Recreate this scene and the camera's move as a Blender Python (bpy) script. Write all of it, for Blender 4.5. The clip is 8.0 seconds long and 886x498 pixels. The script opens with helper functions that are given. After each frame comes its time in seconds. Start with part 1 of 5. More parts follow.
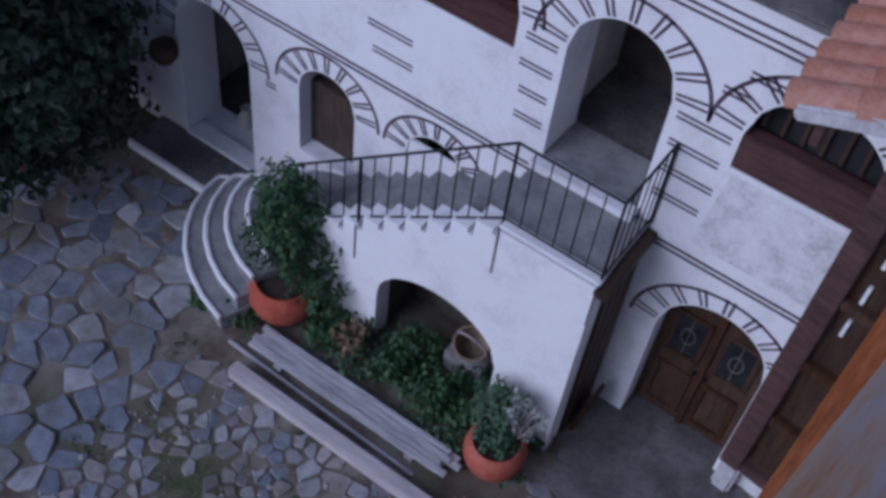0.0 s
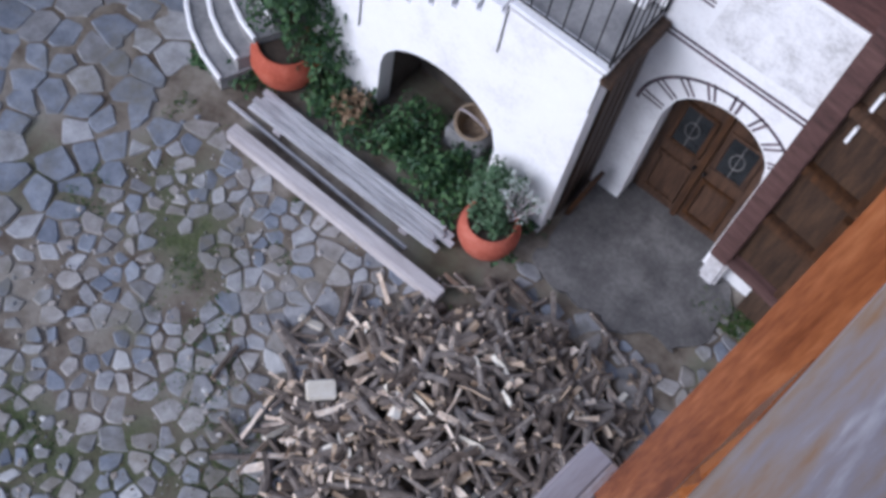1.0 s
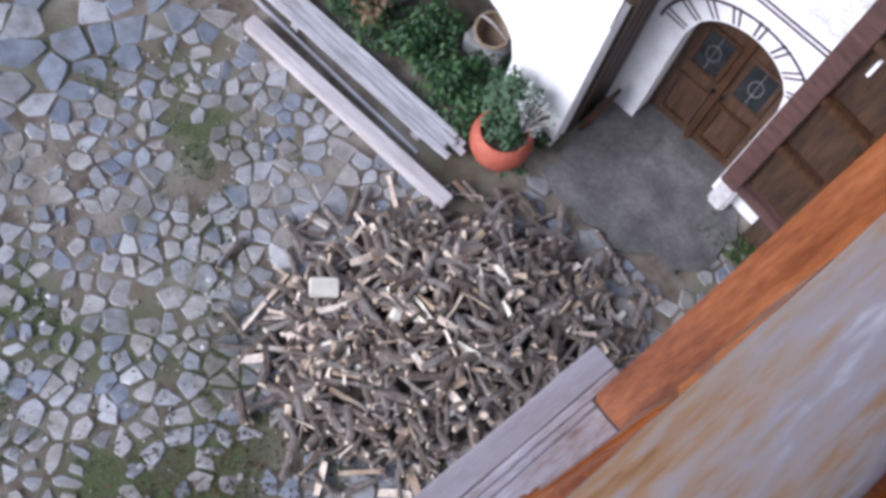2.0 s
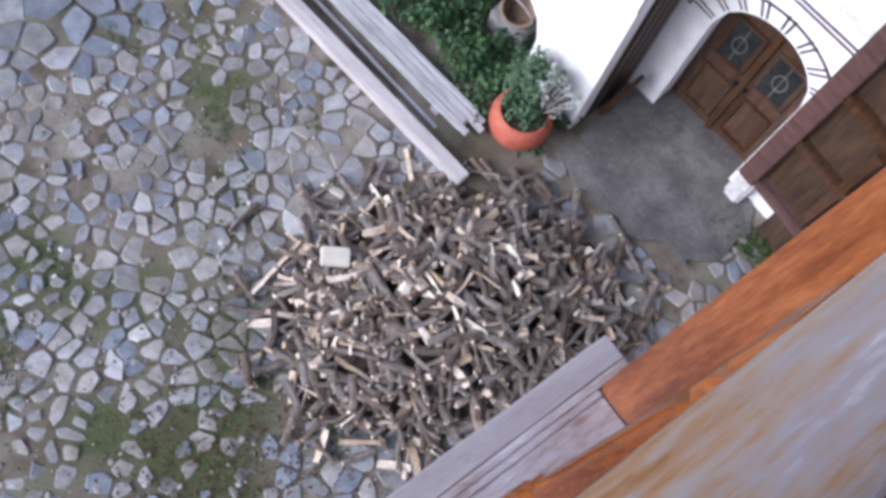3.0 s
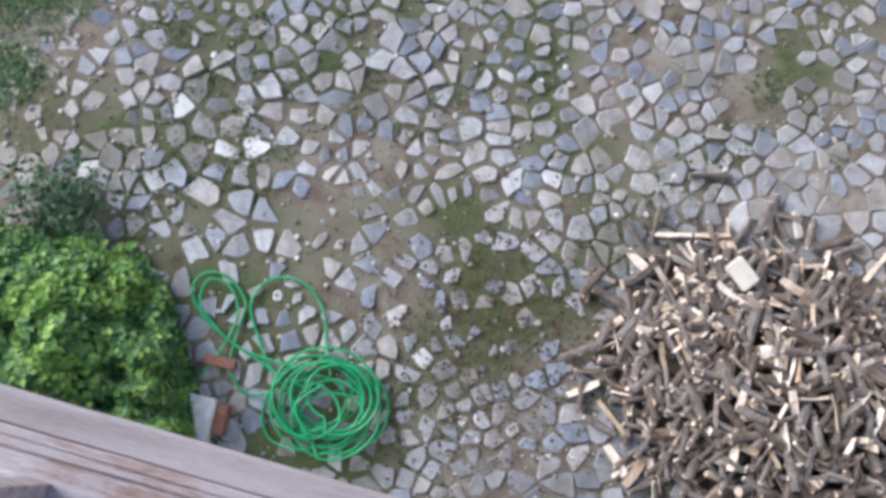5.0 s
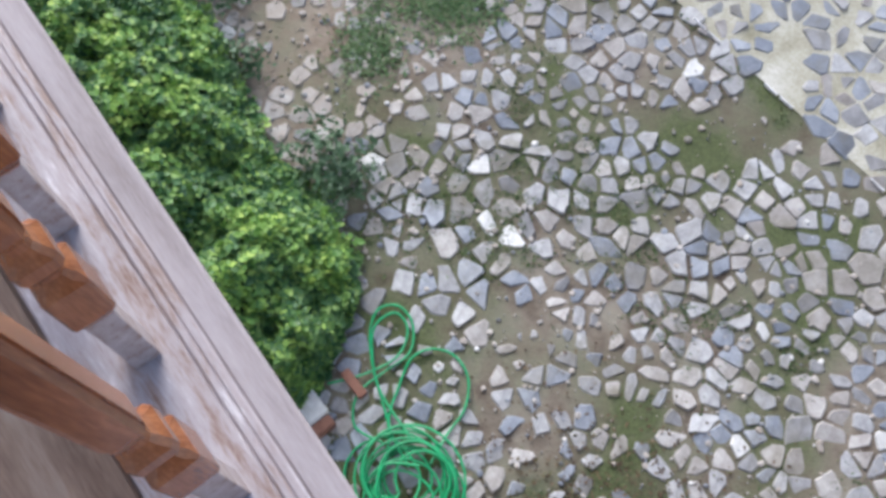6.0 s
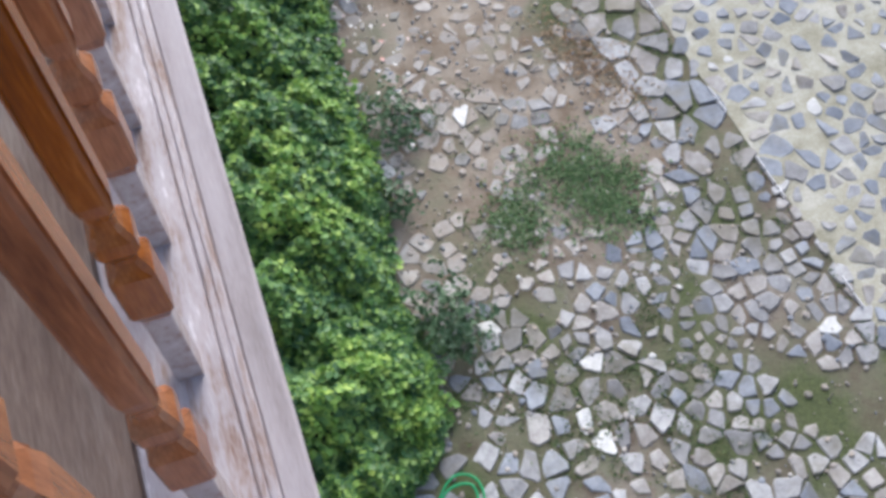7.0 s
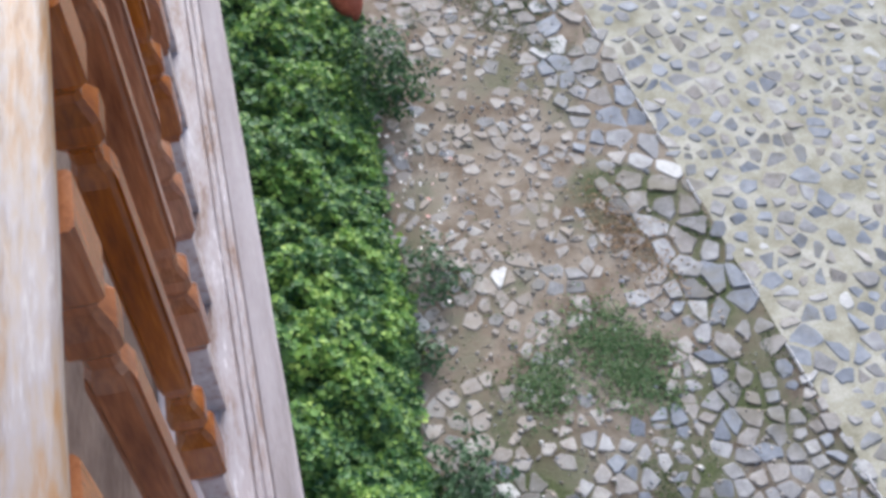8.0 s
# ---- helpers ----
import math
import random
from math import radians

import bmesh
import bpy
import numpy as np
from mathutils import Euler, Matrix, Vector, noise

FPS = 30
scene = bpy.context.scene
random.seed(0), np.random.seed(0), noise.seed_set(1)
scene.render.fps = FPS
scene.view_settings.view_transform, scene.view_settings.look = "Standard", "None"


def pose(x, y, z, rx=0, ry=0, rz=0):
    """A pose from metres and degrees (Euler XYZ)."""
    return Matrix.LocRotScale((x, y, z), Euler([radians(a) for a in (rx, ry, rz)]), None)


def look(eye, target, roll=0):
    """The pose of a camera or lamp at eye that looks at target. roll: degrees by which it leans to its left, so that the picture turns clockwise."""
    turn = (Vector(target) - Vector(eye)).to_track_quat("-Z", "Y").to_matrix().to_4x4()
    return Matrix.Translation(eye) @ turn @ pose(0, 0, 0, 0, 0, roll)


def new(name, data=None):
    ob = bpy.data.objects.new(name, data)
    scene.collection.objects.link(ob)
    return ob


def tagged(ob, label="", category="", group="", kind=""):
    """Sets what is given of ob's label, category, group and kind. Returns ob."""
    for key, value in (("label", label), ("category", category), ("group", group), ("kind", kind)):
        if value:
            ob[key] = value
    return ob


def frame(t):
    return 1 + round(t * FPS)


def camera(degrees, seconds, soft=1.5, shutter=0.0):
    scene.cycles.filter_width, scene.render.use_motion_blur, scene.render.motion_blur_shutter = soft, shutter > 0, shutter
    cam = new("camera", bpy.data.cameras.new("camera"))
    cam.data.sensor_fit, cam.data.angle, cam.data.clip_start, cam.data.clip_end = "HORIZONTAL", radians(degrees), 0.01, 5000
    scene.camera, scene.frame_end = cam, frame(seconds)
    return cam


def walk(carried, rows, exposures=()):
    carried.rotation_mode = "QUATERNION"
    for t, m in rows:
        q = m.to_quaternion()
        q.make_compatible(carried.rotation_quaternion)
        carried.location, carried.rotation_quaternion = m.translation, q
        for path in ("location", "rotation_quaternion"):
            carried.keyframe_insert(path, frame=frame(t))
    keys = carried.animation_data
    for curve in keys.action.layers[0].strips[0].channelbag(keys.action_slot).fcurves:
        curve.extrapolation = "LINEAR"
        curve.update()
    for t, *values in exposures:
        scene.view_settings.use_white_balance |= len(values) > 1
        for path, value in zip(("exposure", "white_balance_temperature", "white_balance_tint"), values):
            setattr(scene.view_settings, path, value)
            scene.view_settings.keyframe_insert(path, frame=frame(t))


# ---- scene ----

cam = camera(43.86, 8.0, soft=3.5, shutter=0.0)
PATH = [
    (0, (0.067, -0.040, 9.507), (-0.5666, 1.0679, 7.9677), 8.05),
    (0.5, (0.047, -0.053, 9.449), (-0.4511, 0.9273, 7.7784), 11.97),
    (1, (0.044, 0.110, 9.487), (-0.3660, 0.9457, 7.7166), 14.93),
    (1.5, (0.042, 0.089, 9.503), (-0.2979, 0.8519, 7.6856), 18.87),
    (2, (0.045, 0.076, 9.505), (-0.2660, 0.7968, 7.6658), 21.41),
    (3.5, (0.012, 0.075, 9.514), (-0.2883, 0.6740, 7.6300), 28.45),
    (4, (-0.032, 0.112, 9.448), (-0.3741, 0.5240, 7.5207), 30.03),
    (4.5, (-0.057, 0.136, 9.398), (-0.4182, 0.3040, 7.4376), 19.04),
    (4.7, (-0.069, 0.152, 9.399), (-0.4269, 0.2371, 7.4330), 12.20),
    (5.8, (-0.006, 0.479, 9.268), (-0.4127, 0.0977, 7.3469), -0.26),
    (6, (-0.003, 0.457, 9.273), (-0.4001, -0.0406, 7.3772), -3.30),
    (6.5, (-0.017, 0.418, 9.340), (-0.4293, -0.2999, 7.5196), 0.67),
    (7, (-0.030, 0.387, 9.331), (-0.4049, -0.4444, 7.5515), -0.98),
    (7.5, (-0.025, 0.402, 9.379), (-0.4177, -0.5206, 7.6482), -0.58),
    (8, (-0.018, 0.447, 9.573), (-0.4221, -0.6231, 7.9329), 1.32),
]
walk(cam, [(t, look(eye, target, roll)) for t, eye, target, roll in PATH],
     exposures=[(0.0, -1.12, 4750, 23), (0.5, -0.72, 4950, 17), (1.0, 0.0, 5200, 15), (1.5, 0.35, 5350, 15), (2.2, 0.49, 5350, 15),
                (3.5, 0.57, 5400, 14), (4.5, 0.68, 5550, 11), (6.0, 0.95, 5750, 10), (8.0, 0.88, 5800, 10)])

# ---- light: an overcast sky with a weak, wide sun ----
world = bpy.data.worlds.new("world")
scene.world = world
world.use_nodes = True
wn = world.node_tree.nodes
sky = wn.new("ShaderNodeTexSky")
sky.sky_type, sky.sun_disc = "NISHITA", False
sky.sun_elevation, sky.sun_rotation = radians(30), radians(205)
sky.air_density, sky.dust_density, sky.ozone_density = 1.0, 3.0, 1.0
wn["Background"].inputs["Strength"].default_value = 0.115
world.node_tree.links.new(sky.outputs["Color"], wn["Background"].inputs["Color"])
sun = new("sun", bpy.data.lights.new("sun", "SUN"))
sun.data.energy, sun.data.angle, sun.data.color = 2.2, radians(40), (1.0, 0.96, 0.9)
SUN_AZ = radians(205)
sun.matrix_world = look((0, 0, 20), (-10 * math.sin(SUN_AZ) * math.cos(radians(30)), -10 * math.cos(SUN_AZ) * math.cos(radians(30)), 20 - 10 * math.sin(radians(30))))

# ---- materials ----


def mat(name, colors, scale=8.0, detail=6.0, rough=0.8, bump=0.3, fine=60.0, metal=0.0, stretch=None, vary=0.0, island=0.0, dist=0.02, dirt=None):
    """Noise-mixed colours at two scales with relief; vary: how far each object differs, island: each loose piece."""
    m = bpy.data.materials.new(name)
    m.use_nodes = True
    nt = m.node_tree
    n, l = nt.nodes, nt.links
    b = n["Principled BSDF"]
    tc = n.new("ShaderNodeTexCoord")
    mp = n.new("ShaderNodeMapping")
    l.new(tc.outputs["Object"], mp.inputs["Vector"])
    if stretch:
        mp.inputs["Scale"].default_value = stretch
    big = n.new("ShaderNodeTexNoise")
    big.inputs["Scale"].default_value, big.inputs["Detail"].default_value, big.inputs["Roughness"].default_value = scale, detail, 0.65
    small = n.new("ShaderNodeTexNoise")
    small.inputs["Scale"].default_value, small.inputs["Detail"].default_value = fine, 4.0
    l.new(mp.outputs["Vector"], big.inputs["Vector"])
    l.new(mp.outputs["Vector"], small.inputs["Vector"])
    add = n.new("ShaderNodeMath")
    add.operation = "MULTIPLY_ADD"
    add.inputs[1].default_value, add.inputs[2].default_value = 0.35, -0.175
    l.new(small.outputs["Fac"], add.inputs[0])
    mix = n.new("ShaderNodeMath")
    mix.operation = "ADD"
    l.new(big.outputs["Fac"], mix.inputs[0])
    l.new(add.outputs[0], mix.inputs[1])
    ramp = n.new("ShaderNodeValToRGB")
    cr = ramp.color_ramp
    while len(cr.elements) < len(colors):
        cr.elements.new(0.5)
    for k, c in enumerate(colors):
        cr.elements[k].position = 0.3 + 0.4 * k / max(1, len(colors) - 1)
        cr.elements[k].color = (*c, 1)
    l.new(mix.outputs[0], ramp.inputs["Fac"])
    col = ramp.outputs["Color"]
    for amount, kind, out in ((vary, "ShaderNodeObjectInfo", "Random"), (island, "ShaderNodeNewGeometry", "Random Per Island")):
        if amount:
            info = n.new(kind)
            r2 = n.new("ShaderNodeMapRange")
            r2.inputs["To Min"].default_value, r2.inputs["To Max"].default_value = 1 - amount, 1 + amount
            l.new(info.outputs[out], r2.inputs["Value"])
            hs = n.new("ShaderNodeHueSaturation")
            l.new(r2.outputs["Result"], hs.inputs["Value"])
            r3 = n.new("ShaderNodeMapRange")
            r3.inputs["To Min"].default_value, r3.inputs["To Max"].default_value = 1 + amount, 1 - amount
            l.new(info.outputs[out], r3.inputs["Value"])
            l.new(r3.outputs["Result"], hs.inputs["Saturation"])
            l.new(col, hs.inputs["Color"])
            col = hs.outputs["Color"]
    if dirt:
        gp = n.new("ShaderNodeNewGeometry")
        dn = n.new("ShaderNodeTexNoise")
        dn.inputs["Scale"].default_value, dn.inputs["Detail"].default_value, dn.inputs["Roughness"].default_value = 1.1, 9.0, 0.7
        l.new(gp.outputs["Position"], dn.inputs["Vector"])
        dr = n.new("ShaderNodeMapRange")
        dr.inputs["From Min"].default_value, dr.inputs["From Max"].default_value, dr.inputs["To Max"].default_value = 0.47, 0.66, 0.85
        l.new(dn.outputs["Fac"], dr.inputs["Value"])
        dm = n.new("ShaderNodeMix")
        dm.data_type = "RGBA"
        dm.inputs["B"].default_value = (*dirt, 1)
        l.new(dr.outputs["Result"], dm.inputs["Factor"])
        l.new(col, dm.inputs["A"])
        col = dm.outputs["Result"]
    l.new(col, b.inputs["Base Color"])
    b.inputs["Roughness"].default_value, b.inputs["Metallic"].default_value = rough, metal
    if bump:
        bp = n.new("ShaderNodeBump")
        bp.inputs["Strength"].default_value, bp.inputs["Distance"].default_value = bump, dist
        l.new(mix.outputs[0], bp.inputs["Height"])
        l.new(bp.outputs["Normal"], b.inputs["Normal"])
    return m


M_PLASTER = mat("limewash", [(0.68, 0.665, 0.67), (0.83, 0.82, 0.83), (0.86, 0.855, 0.865)], 1.6, 8, 0.9, 0.25, 30)
M_PLASTER_OLD = mat("patchy_plaster", [(0.50, 0.49, 0.49), (0.71, 0.70, 0.71), (0.82, 0.81, 0.81)], 5, 9, 0.9, 0.5, 40)
M_PAINT = mat("line_paint", [(0.04, 0.028, 0.04), (0.085, 0.058, 0.078), (0.19, 0.12, 0.14)], 9, 6, 0.85, 0, 50)
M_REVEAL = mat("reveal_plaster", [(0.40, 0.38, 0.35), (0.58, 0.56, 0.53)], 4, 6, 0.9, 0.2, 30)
# plaster with the shade of recess and passage put into its colour
M_SHADE_PLASTER = mat("shade_dark_plaster", [(0.05, 0.042, 0.035), (0.11, 0.095, 0.08)], 4, 6, 0.95, 0.3, 30)
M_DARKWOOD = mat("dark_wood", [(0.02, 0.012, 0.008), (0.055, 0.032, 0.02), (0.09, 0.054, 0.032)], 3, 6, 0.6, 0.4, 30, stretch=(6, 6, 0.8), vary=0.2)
M_REDWOOD = mat("red_brown_boards", [(0.04, 0.018, 0.015), (0.08, 0.036, 0.032), (0.12, 0.06, 0.05)], 3, 6, 0.6, 0.3, 30, stretch=(1, 6, 6), vary=0.15)
M_DOORWOOD = mat("door_wood", [(0.022, 0.010, 0.006), (0.058, 0.027, 0.012), (0.10, 0.048, 0.022)], 4, 6, 0.5, 0.3, 40, stretch=(6, 6, 0.8), vary=0.15)
M_ROOM_SHADE = mat("room_shade", [(0.012, 0.011, 0.012), (0.03, 0.028, 0.028)], 3, 3, 0.95, 0)
M_IRON = mat("black_iron", [(0.008, 0.008, 0.01), (0.025, 0.022, 0.022)], 20, 4, 0.5, 0.1, metal=0.6)
M_STEP = mat("stair_stone", [(0.16, 0.16, 0.165), (0.25, 0.245, 0.245), (0.34, 0.33, 0.325)], 4, 8, 0.85, 0.4, 40, vary=0.12)
M_CONCRETE = mat("worn_concrete", [(0.065, 0.062, 0.062), (0.12, 0.113, 0.11), (0.20, 0.19, 0.182)], 2.2, 9, 0.75, 0.35, 24)
M_BALUSTER = mat("varnished_pine", [(0.12, 0.034, 0.010), (0.24, 0.078, 0.024), (0.37, 0.145, 0.052)], 3, 6, 0.24, 0.15, 40, stretch=(7, 7, 0.7), vary=0.12, dist=0.004)
M_HANDRAIL = mat("weathered_rail", [(0.16, 0.065, 0.02), (0.29, 0.155, 0.065), (0.30, 0.225, 0.175), (0.30, 0.255, 0.25), (0.44, 0.395, 0.385)], 2.4, 9, 0.42, 0.5, 26, stretch=(9, 1.5, 9), dist=0.005)
M_LEDGE = mat("grey_ledge_board", [(0.25, 0.21, 0.205), (0.35, 0.305, 0.31), (0.42, 0.375, 0.385)], 3, 8, 0.75, 0.25, 60, stretch=(8, 0.8, 8), dist=0.003)
M_LEDGE_WORN = mat("peeling_ledge_board", [(0.19, 0.105, 0.072), (0.30, 0.225, 0.20), (0.38, 0.325, 0.325), (0.42, 0.37, 0.38), (0.62, 0.58, 0.59)], 4, 9, 0.45, 0.5, 40, stretch=(8, 1.4, 8), dist=0.004)
M_FLOORBOARD = mat("gallery_floor", [(0.12, 0.07, 0.045), (0.20, 0.13, 0.09), (0.28, 0.21, 0.16)], 3, 6, 0.7, 0.3, 40, stretch=(6, 0.8, 6), vary=0.15)
M_TIMBER = mat("grey_timber", [(0.36, 0.32, 0.32), (0.50, 0.46, 0.46), (0.62, 0.58, 0.58)], 3, 8, 0.8, 0.3, 50, stretch=(0.7, 7, 7), vary=0.1, dist=0.005)
M_BOARD = mat("whitewashed_board", [(0.24, 0.235, 0.24), (0.48, 0.47, 0.485), (0.66, 0.65, 0.67)], 3, 8, 0.8, 0.3, 50, stretch=(0.8, 9, 9), vary=0.15, dist=0.005)
M_TERRA = mat("terracotta", [(0.30, 0.065, 0.035), (0.40, 0.095, 0.055), (0.46, 0.14, 0.09)], 5, 6, 0.8, 0.15, 40, vary=0.05)
M_TILE = mat("roof_tile", [(0.30, 0.12, 0.075), (0.44, 0.21, 0.145), (0.52, 0.30, 0.23)], 6, 6, 0.85, 0.2, 40, vary=0.15)
M_MORTAR = mat("white_mortar", [(0.42, 0.40, 0.40), (0.66, 0.64, 0.65)], 12, 8, 0.95, 0.6, 50)
M_BARK = mat("log_bark", [(0.07, 0.054, 0.045), (0.145, 0.118, 0.10), (0.24, 0.20, 0.175)], 14, 6, 0.95, 0.6, 70, stretch=(0.35, 2, 2), vary=0.35, island=0.0)
M_BARK_MANY = mat("log_bark_many", [(0.07, 0.054, 0.045), (0.145, 0.118, 0.10), (0.24, 0.20, 0.175)], 14, 6, 0.95, 0.6, 70, island=0.35)
M_SPLIT = mat("split_wood", [(0.36, 0.25, 0.17), (0.58, 0.46, 0.35), (0.76, 0.66, 0.55)], 8, 6, 0.85, 0.3, 60, stretch=(0.4, 3, 3), vary=0.3)
M_SPLIT_MANY = mat("split_wood_many", [(0.36, 0.25, 0.17), (0.58, 0.46, 0.35), (0.76, 0.66, 0.55)], 8, 6, 0.85, 0.3, 60, island=0.3)
GREY3 = [(0.19, 0.187, 0.195), (0.29, 0.287, 0.297), (0.385, 0.38, 0.39)]
BLUE3 = [(0.15, 0.163, 0.195), (0.225, 0.243, 0.285), (0.30, 0.32, 0.36)]
TAN3 = [(0.225, 0.205, 0.192), (0.32, 0.298, 0.285), (0.41, 0.39, 0.375)]
EARTH = (0.14, 0.125, 0.09)
M_PALEWOOD = mat("fresh_wood", [(0.66, 0.60, 0.50), (0.82, 0.78, 0.70)], 6, 6, 0.8, 0.2, 50, vary=0.1)
M_STONE = mat("paving_stone", GREY3, 9, 8, 0.7, 0.3, 60, vary=0.36, dirt=EARTH)
M_STONE_MANY = mat("paving_stone_many", GREY3, 6, 8, 0.7, 0.3, 50, island=0.36, dirt=EARTH)
M_STONE_BLUE = mat("paving_stone_blue", BLUE3, 6, 8, 0.65, 0.3, 50, vary=0.2, island=0.2, dirt=EARTH)
M_STONE_TAN = mat("paving_stone_tan", TAN3, 6, 8, 0.75, 0.3, 50, vary=0.2, island=0.2, dirt=EARTH)
M_STONE_WHITE = mat("paving_stone_white", [(0.46, 0.455, 0.445), (0.66, 0.65, 0.64)], 12, 8, 0.8, 0.3, 50, vary=0.1, island=0.1)
M_STONE_DUSTY = mat("dusty_stone", [(0.26, 0.225, 0.195), (0.35, 0.32, 0.295), (0.44, 0.425, 0.41)], 6, 8, 0.85, 0.3, 50, island=0.16, dirt=(0.30, 0.255, 0.21))
M_SAND = mat("sandy_bed", [(0.22, 0.205, 0.14), (0.37, 0.35, 0.275), (0.53, 0.515, 0.465)], 2.2, 9, 0.95, 0.5, 40)
M_HOSE = mat("green_hose", [(0.015, 0.24, 0.085), (0.03, 0.34, 0.13)], 10, 3, 0.4, 0)
M_WICKER = mat("wicker", [(0.16, 0.11, 0.07), (0.34, 0.26, 0.18)], 40, 4, 0.8, 0.4, 90)
M_SOIL = mat("soil", [(0.03, 0.022, 0.015), (0.07, 0.05, 0.036)], 14, 8, 0.95, 0.6, 60)
M_BRICK = mat("brick", [(0.16, 0.07, 0.05), (0.26, 0.13, 0.09)], 9, 6, 0.9, 0.4, 50)
M_GLASS = mat("dull_glass", [(0.012, 0.014, 0.016), (0.03, 0.033, 0.036)], 3, 3, 0.15, 0)


def leaf_mat(name, colors, rough=0.55):
    m = bpy.data.materials.new(name)
    m.use_nodes = True
    n, l = m.node_tree.nodes, m.node_tree.links
    b = n["Principled BSDF"]
    g = n.new("ShaderNodeNewGeometry")
    ramp = n.new("ShaderNodeValToRGB")
    cr = ramp.color_ramp
    while len(cr.elements) < len(colors):
        cr.elements.new(0.5)
    for k, c in enumerate(colors):
        cr.elements[k].position, cr.elements[k].color = k / (len(colors) - 1), (*c, 1)
    l.new(g.outputs["Random Per Island"], ramp.inputs["Fac"])
    l.new(ramp.outputs["Color"], b.inputs["Base Color"])
    b.inputs["Roughness"].default_value = rough
    tr = n.new("ShaderNodeBsdfTranslucent")
    l.new(ramp.outputs["Color"], tr.inputs["Color"])
    mx = n.new("ShaderNodeMixShader")
    mx.inputs["Fac"].default_value = 0.25
    l.new(b.outputs["BSDF"], mx.inputs[1])
    l.new(tr.outputs["BSDF"], mx.inputs[2])
    l.new(mx.outputs["Shader"], n["Material Output"].inputs["Surface"])
    return m


M_IVY = leaf_mat("ivy_leaf", [(0.035, 0.10, 0.037), (0.06, 0.155, 0.05), (0.09, 0.20, 0.055), (0.13, 0.26, 0.06), (0.27, 0.42, 0.08), (0.075, 0.155, 0.07)])
M_IVY_YOUNG = leaf_mat("young_ivy_leaf", [(0.07, 0.17, 0.04), (0.13, 0.27, 0.05), (0.22, 0.38, 0.07), (0.36, 0.50, 0.10)])
M_SHRUB = leaf_mat("shrub_leaf", [(0.02, 0.055, 0.022), (0.035, 0.09, 0.035), (0.06, 0.13, 0.04), (0.09, 0.17, 0.06)])
M_HERB = leaf_mat("herb_leaf", [(0.05, 0.11, 0.05), (0.09, 0.16, 0.075), (0.13, 0.20, 0.12)])
M_PALE = leaf_mat("pale_leaf", [(0.24, 0.30, 0.24), (0.42, 0.46, 0.42), (0.62, 0.63, 0.62)])
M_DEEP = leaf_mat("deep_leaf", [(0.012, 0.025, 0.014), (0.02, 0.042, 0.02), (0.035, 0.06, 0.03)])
M_GRASS = leaf_mat("grass_blade", [(0.03, 0.075, 0.016), (0.06, 0.12, 0.028), (0.11, 0.16, 0.045), (0.15, 0.14, 0.06)])
M_TURF = leaf_mat("turf_blade", [(0.08, 0.15, 0.055), (0.11, 0.20, 0.07), (0.15, 0.24, 0.10), (0.21, 0.24, 0.13)])
M_LITTER = leaf_mat("leaf_litter", [(0.05, 0.03, 0.018), (0.09, 0.055, 0.03), (0.15, 0.095, 0.055), (0.10, 0.10, 0.04)], 0.8)
M_DRY = leaf_mat("dry_leaf", [(0.16, 0.10, 0.05), (0.28, 0.18, 0.10), (0.4, 0.3, 0.2)])
M_FLOWER = leaf_mat("flower", [(0.75, 0.35, 0.3), (0.8, 0.75, 0.7), (0.85, 0.82, 0.8)])

# ground: earth, moss and dust in patches, the dust paler towards -y for haze
M_GROUND = bpy.data.materials.new("courtyard_earth")
M_GROUND.use_nodes = True
gn, gl = M_GROUND.node_tree.nodes, M_GROUND.node_tree.links
gtc = gn.new("ShaderNodeTexCoord")
gno = []
for gs, gd in ((0.55, 6), (2.2, 8), (38, 5)):
    q = gn.new("ShaderNodeTexNoise")
    q.inputs["Scale"].default_value, q.inputs["Detail"].default_value, q.inputs["Roughness"].default_value = gs, gd, 0.62
    gl.new(gtc.outputs["Object"], q.inputs["Vector"])
    gno.append(q)
gr1 = gn.new("ShaderNodeValToRGB")
for k, (p, c) in enumerate(((0.36, (0.095, 0.072, 0.052)), (0.5, (0.185, 0.155, 0.122)), (0.66, (0.30, 0.27, 0.23)))):
    if k > 1:
        gr1.color_ramp.elements.new(p)
    gr1.color_ramp.elements[k].position, gr1.color_ramp.elements[k].color = p, (*c, 1)
gl.new(gno[1].outputs["Fac"], gr1.inputs["Fac"])
gr2 = gn.new("ShaderNodeValToRGB")
for k, (p, c) in enumerate(((0.3, (0.042, 0.054, 0.020)), (0.7, (0.10, 0.118, 0.045)))):
    gr2.color_ramp.elements[k].position, gr2.color_ramp.elements[k].color = p, (*c, 1)
gl.new(gno[2].outputs["Fac"], gr2.inputs["Fac"])
gmask = gn.new("ShaderNodeValToRGB")
gmask.color_ramp.elements[0].position, gmask.color_ramp.elements[1].position = 0.44, 0.58
gsep = gn.new("ShaderNodeSeparateXYZ")
gl.new(gtc.outputs["Object"], gsep.inputs["Vector"])
gmr = gn.new("ShaderNodeMapRange")
for gk, gv in (("From Min", 3.2), ("From Max", -1.0), ("To Min", -0.10), ("To Max", 0.03)):
    gmr.inputs[gk].default_value = gv
gl.new(gsep.outputs["Y"], gmr.inputs["Value"])
gad = gn.new("ShaderNodeMath")
gad.operation = "ADD"
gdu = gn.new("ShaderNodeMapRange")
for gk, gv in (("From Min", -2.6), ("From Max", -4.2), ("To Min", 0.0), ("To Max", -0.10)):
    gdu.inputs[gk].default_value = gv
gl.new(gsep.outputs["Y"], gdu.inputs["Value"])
gsu = gn.new("ShaderNodeMath")
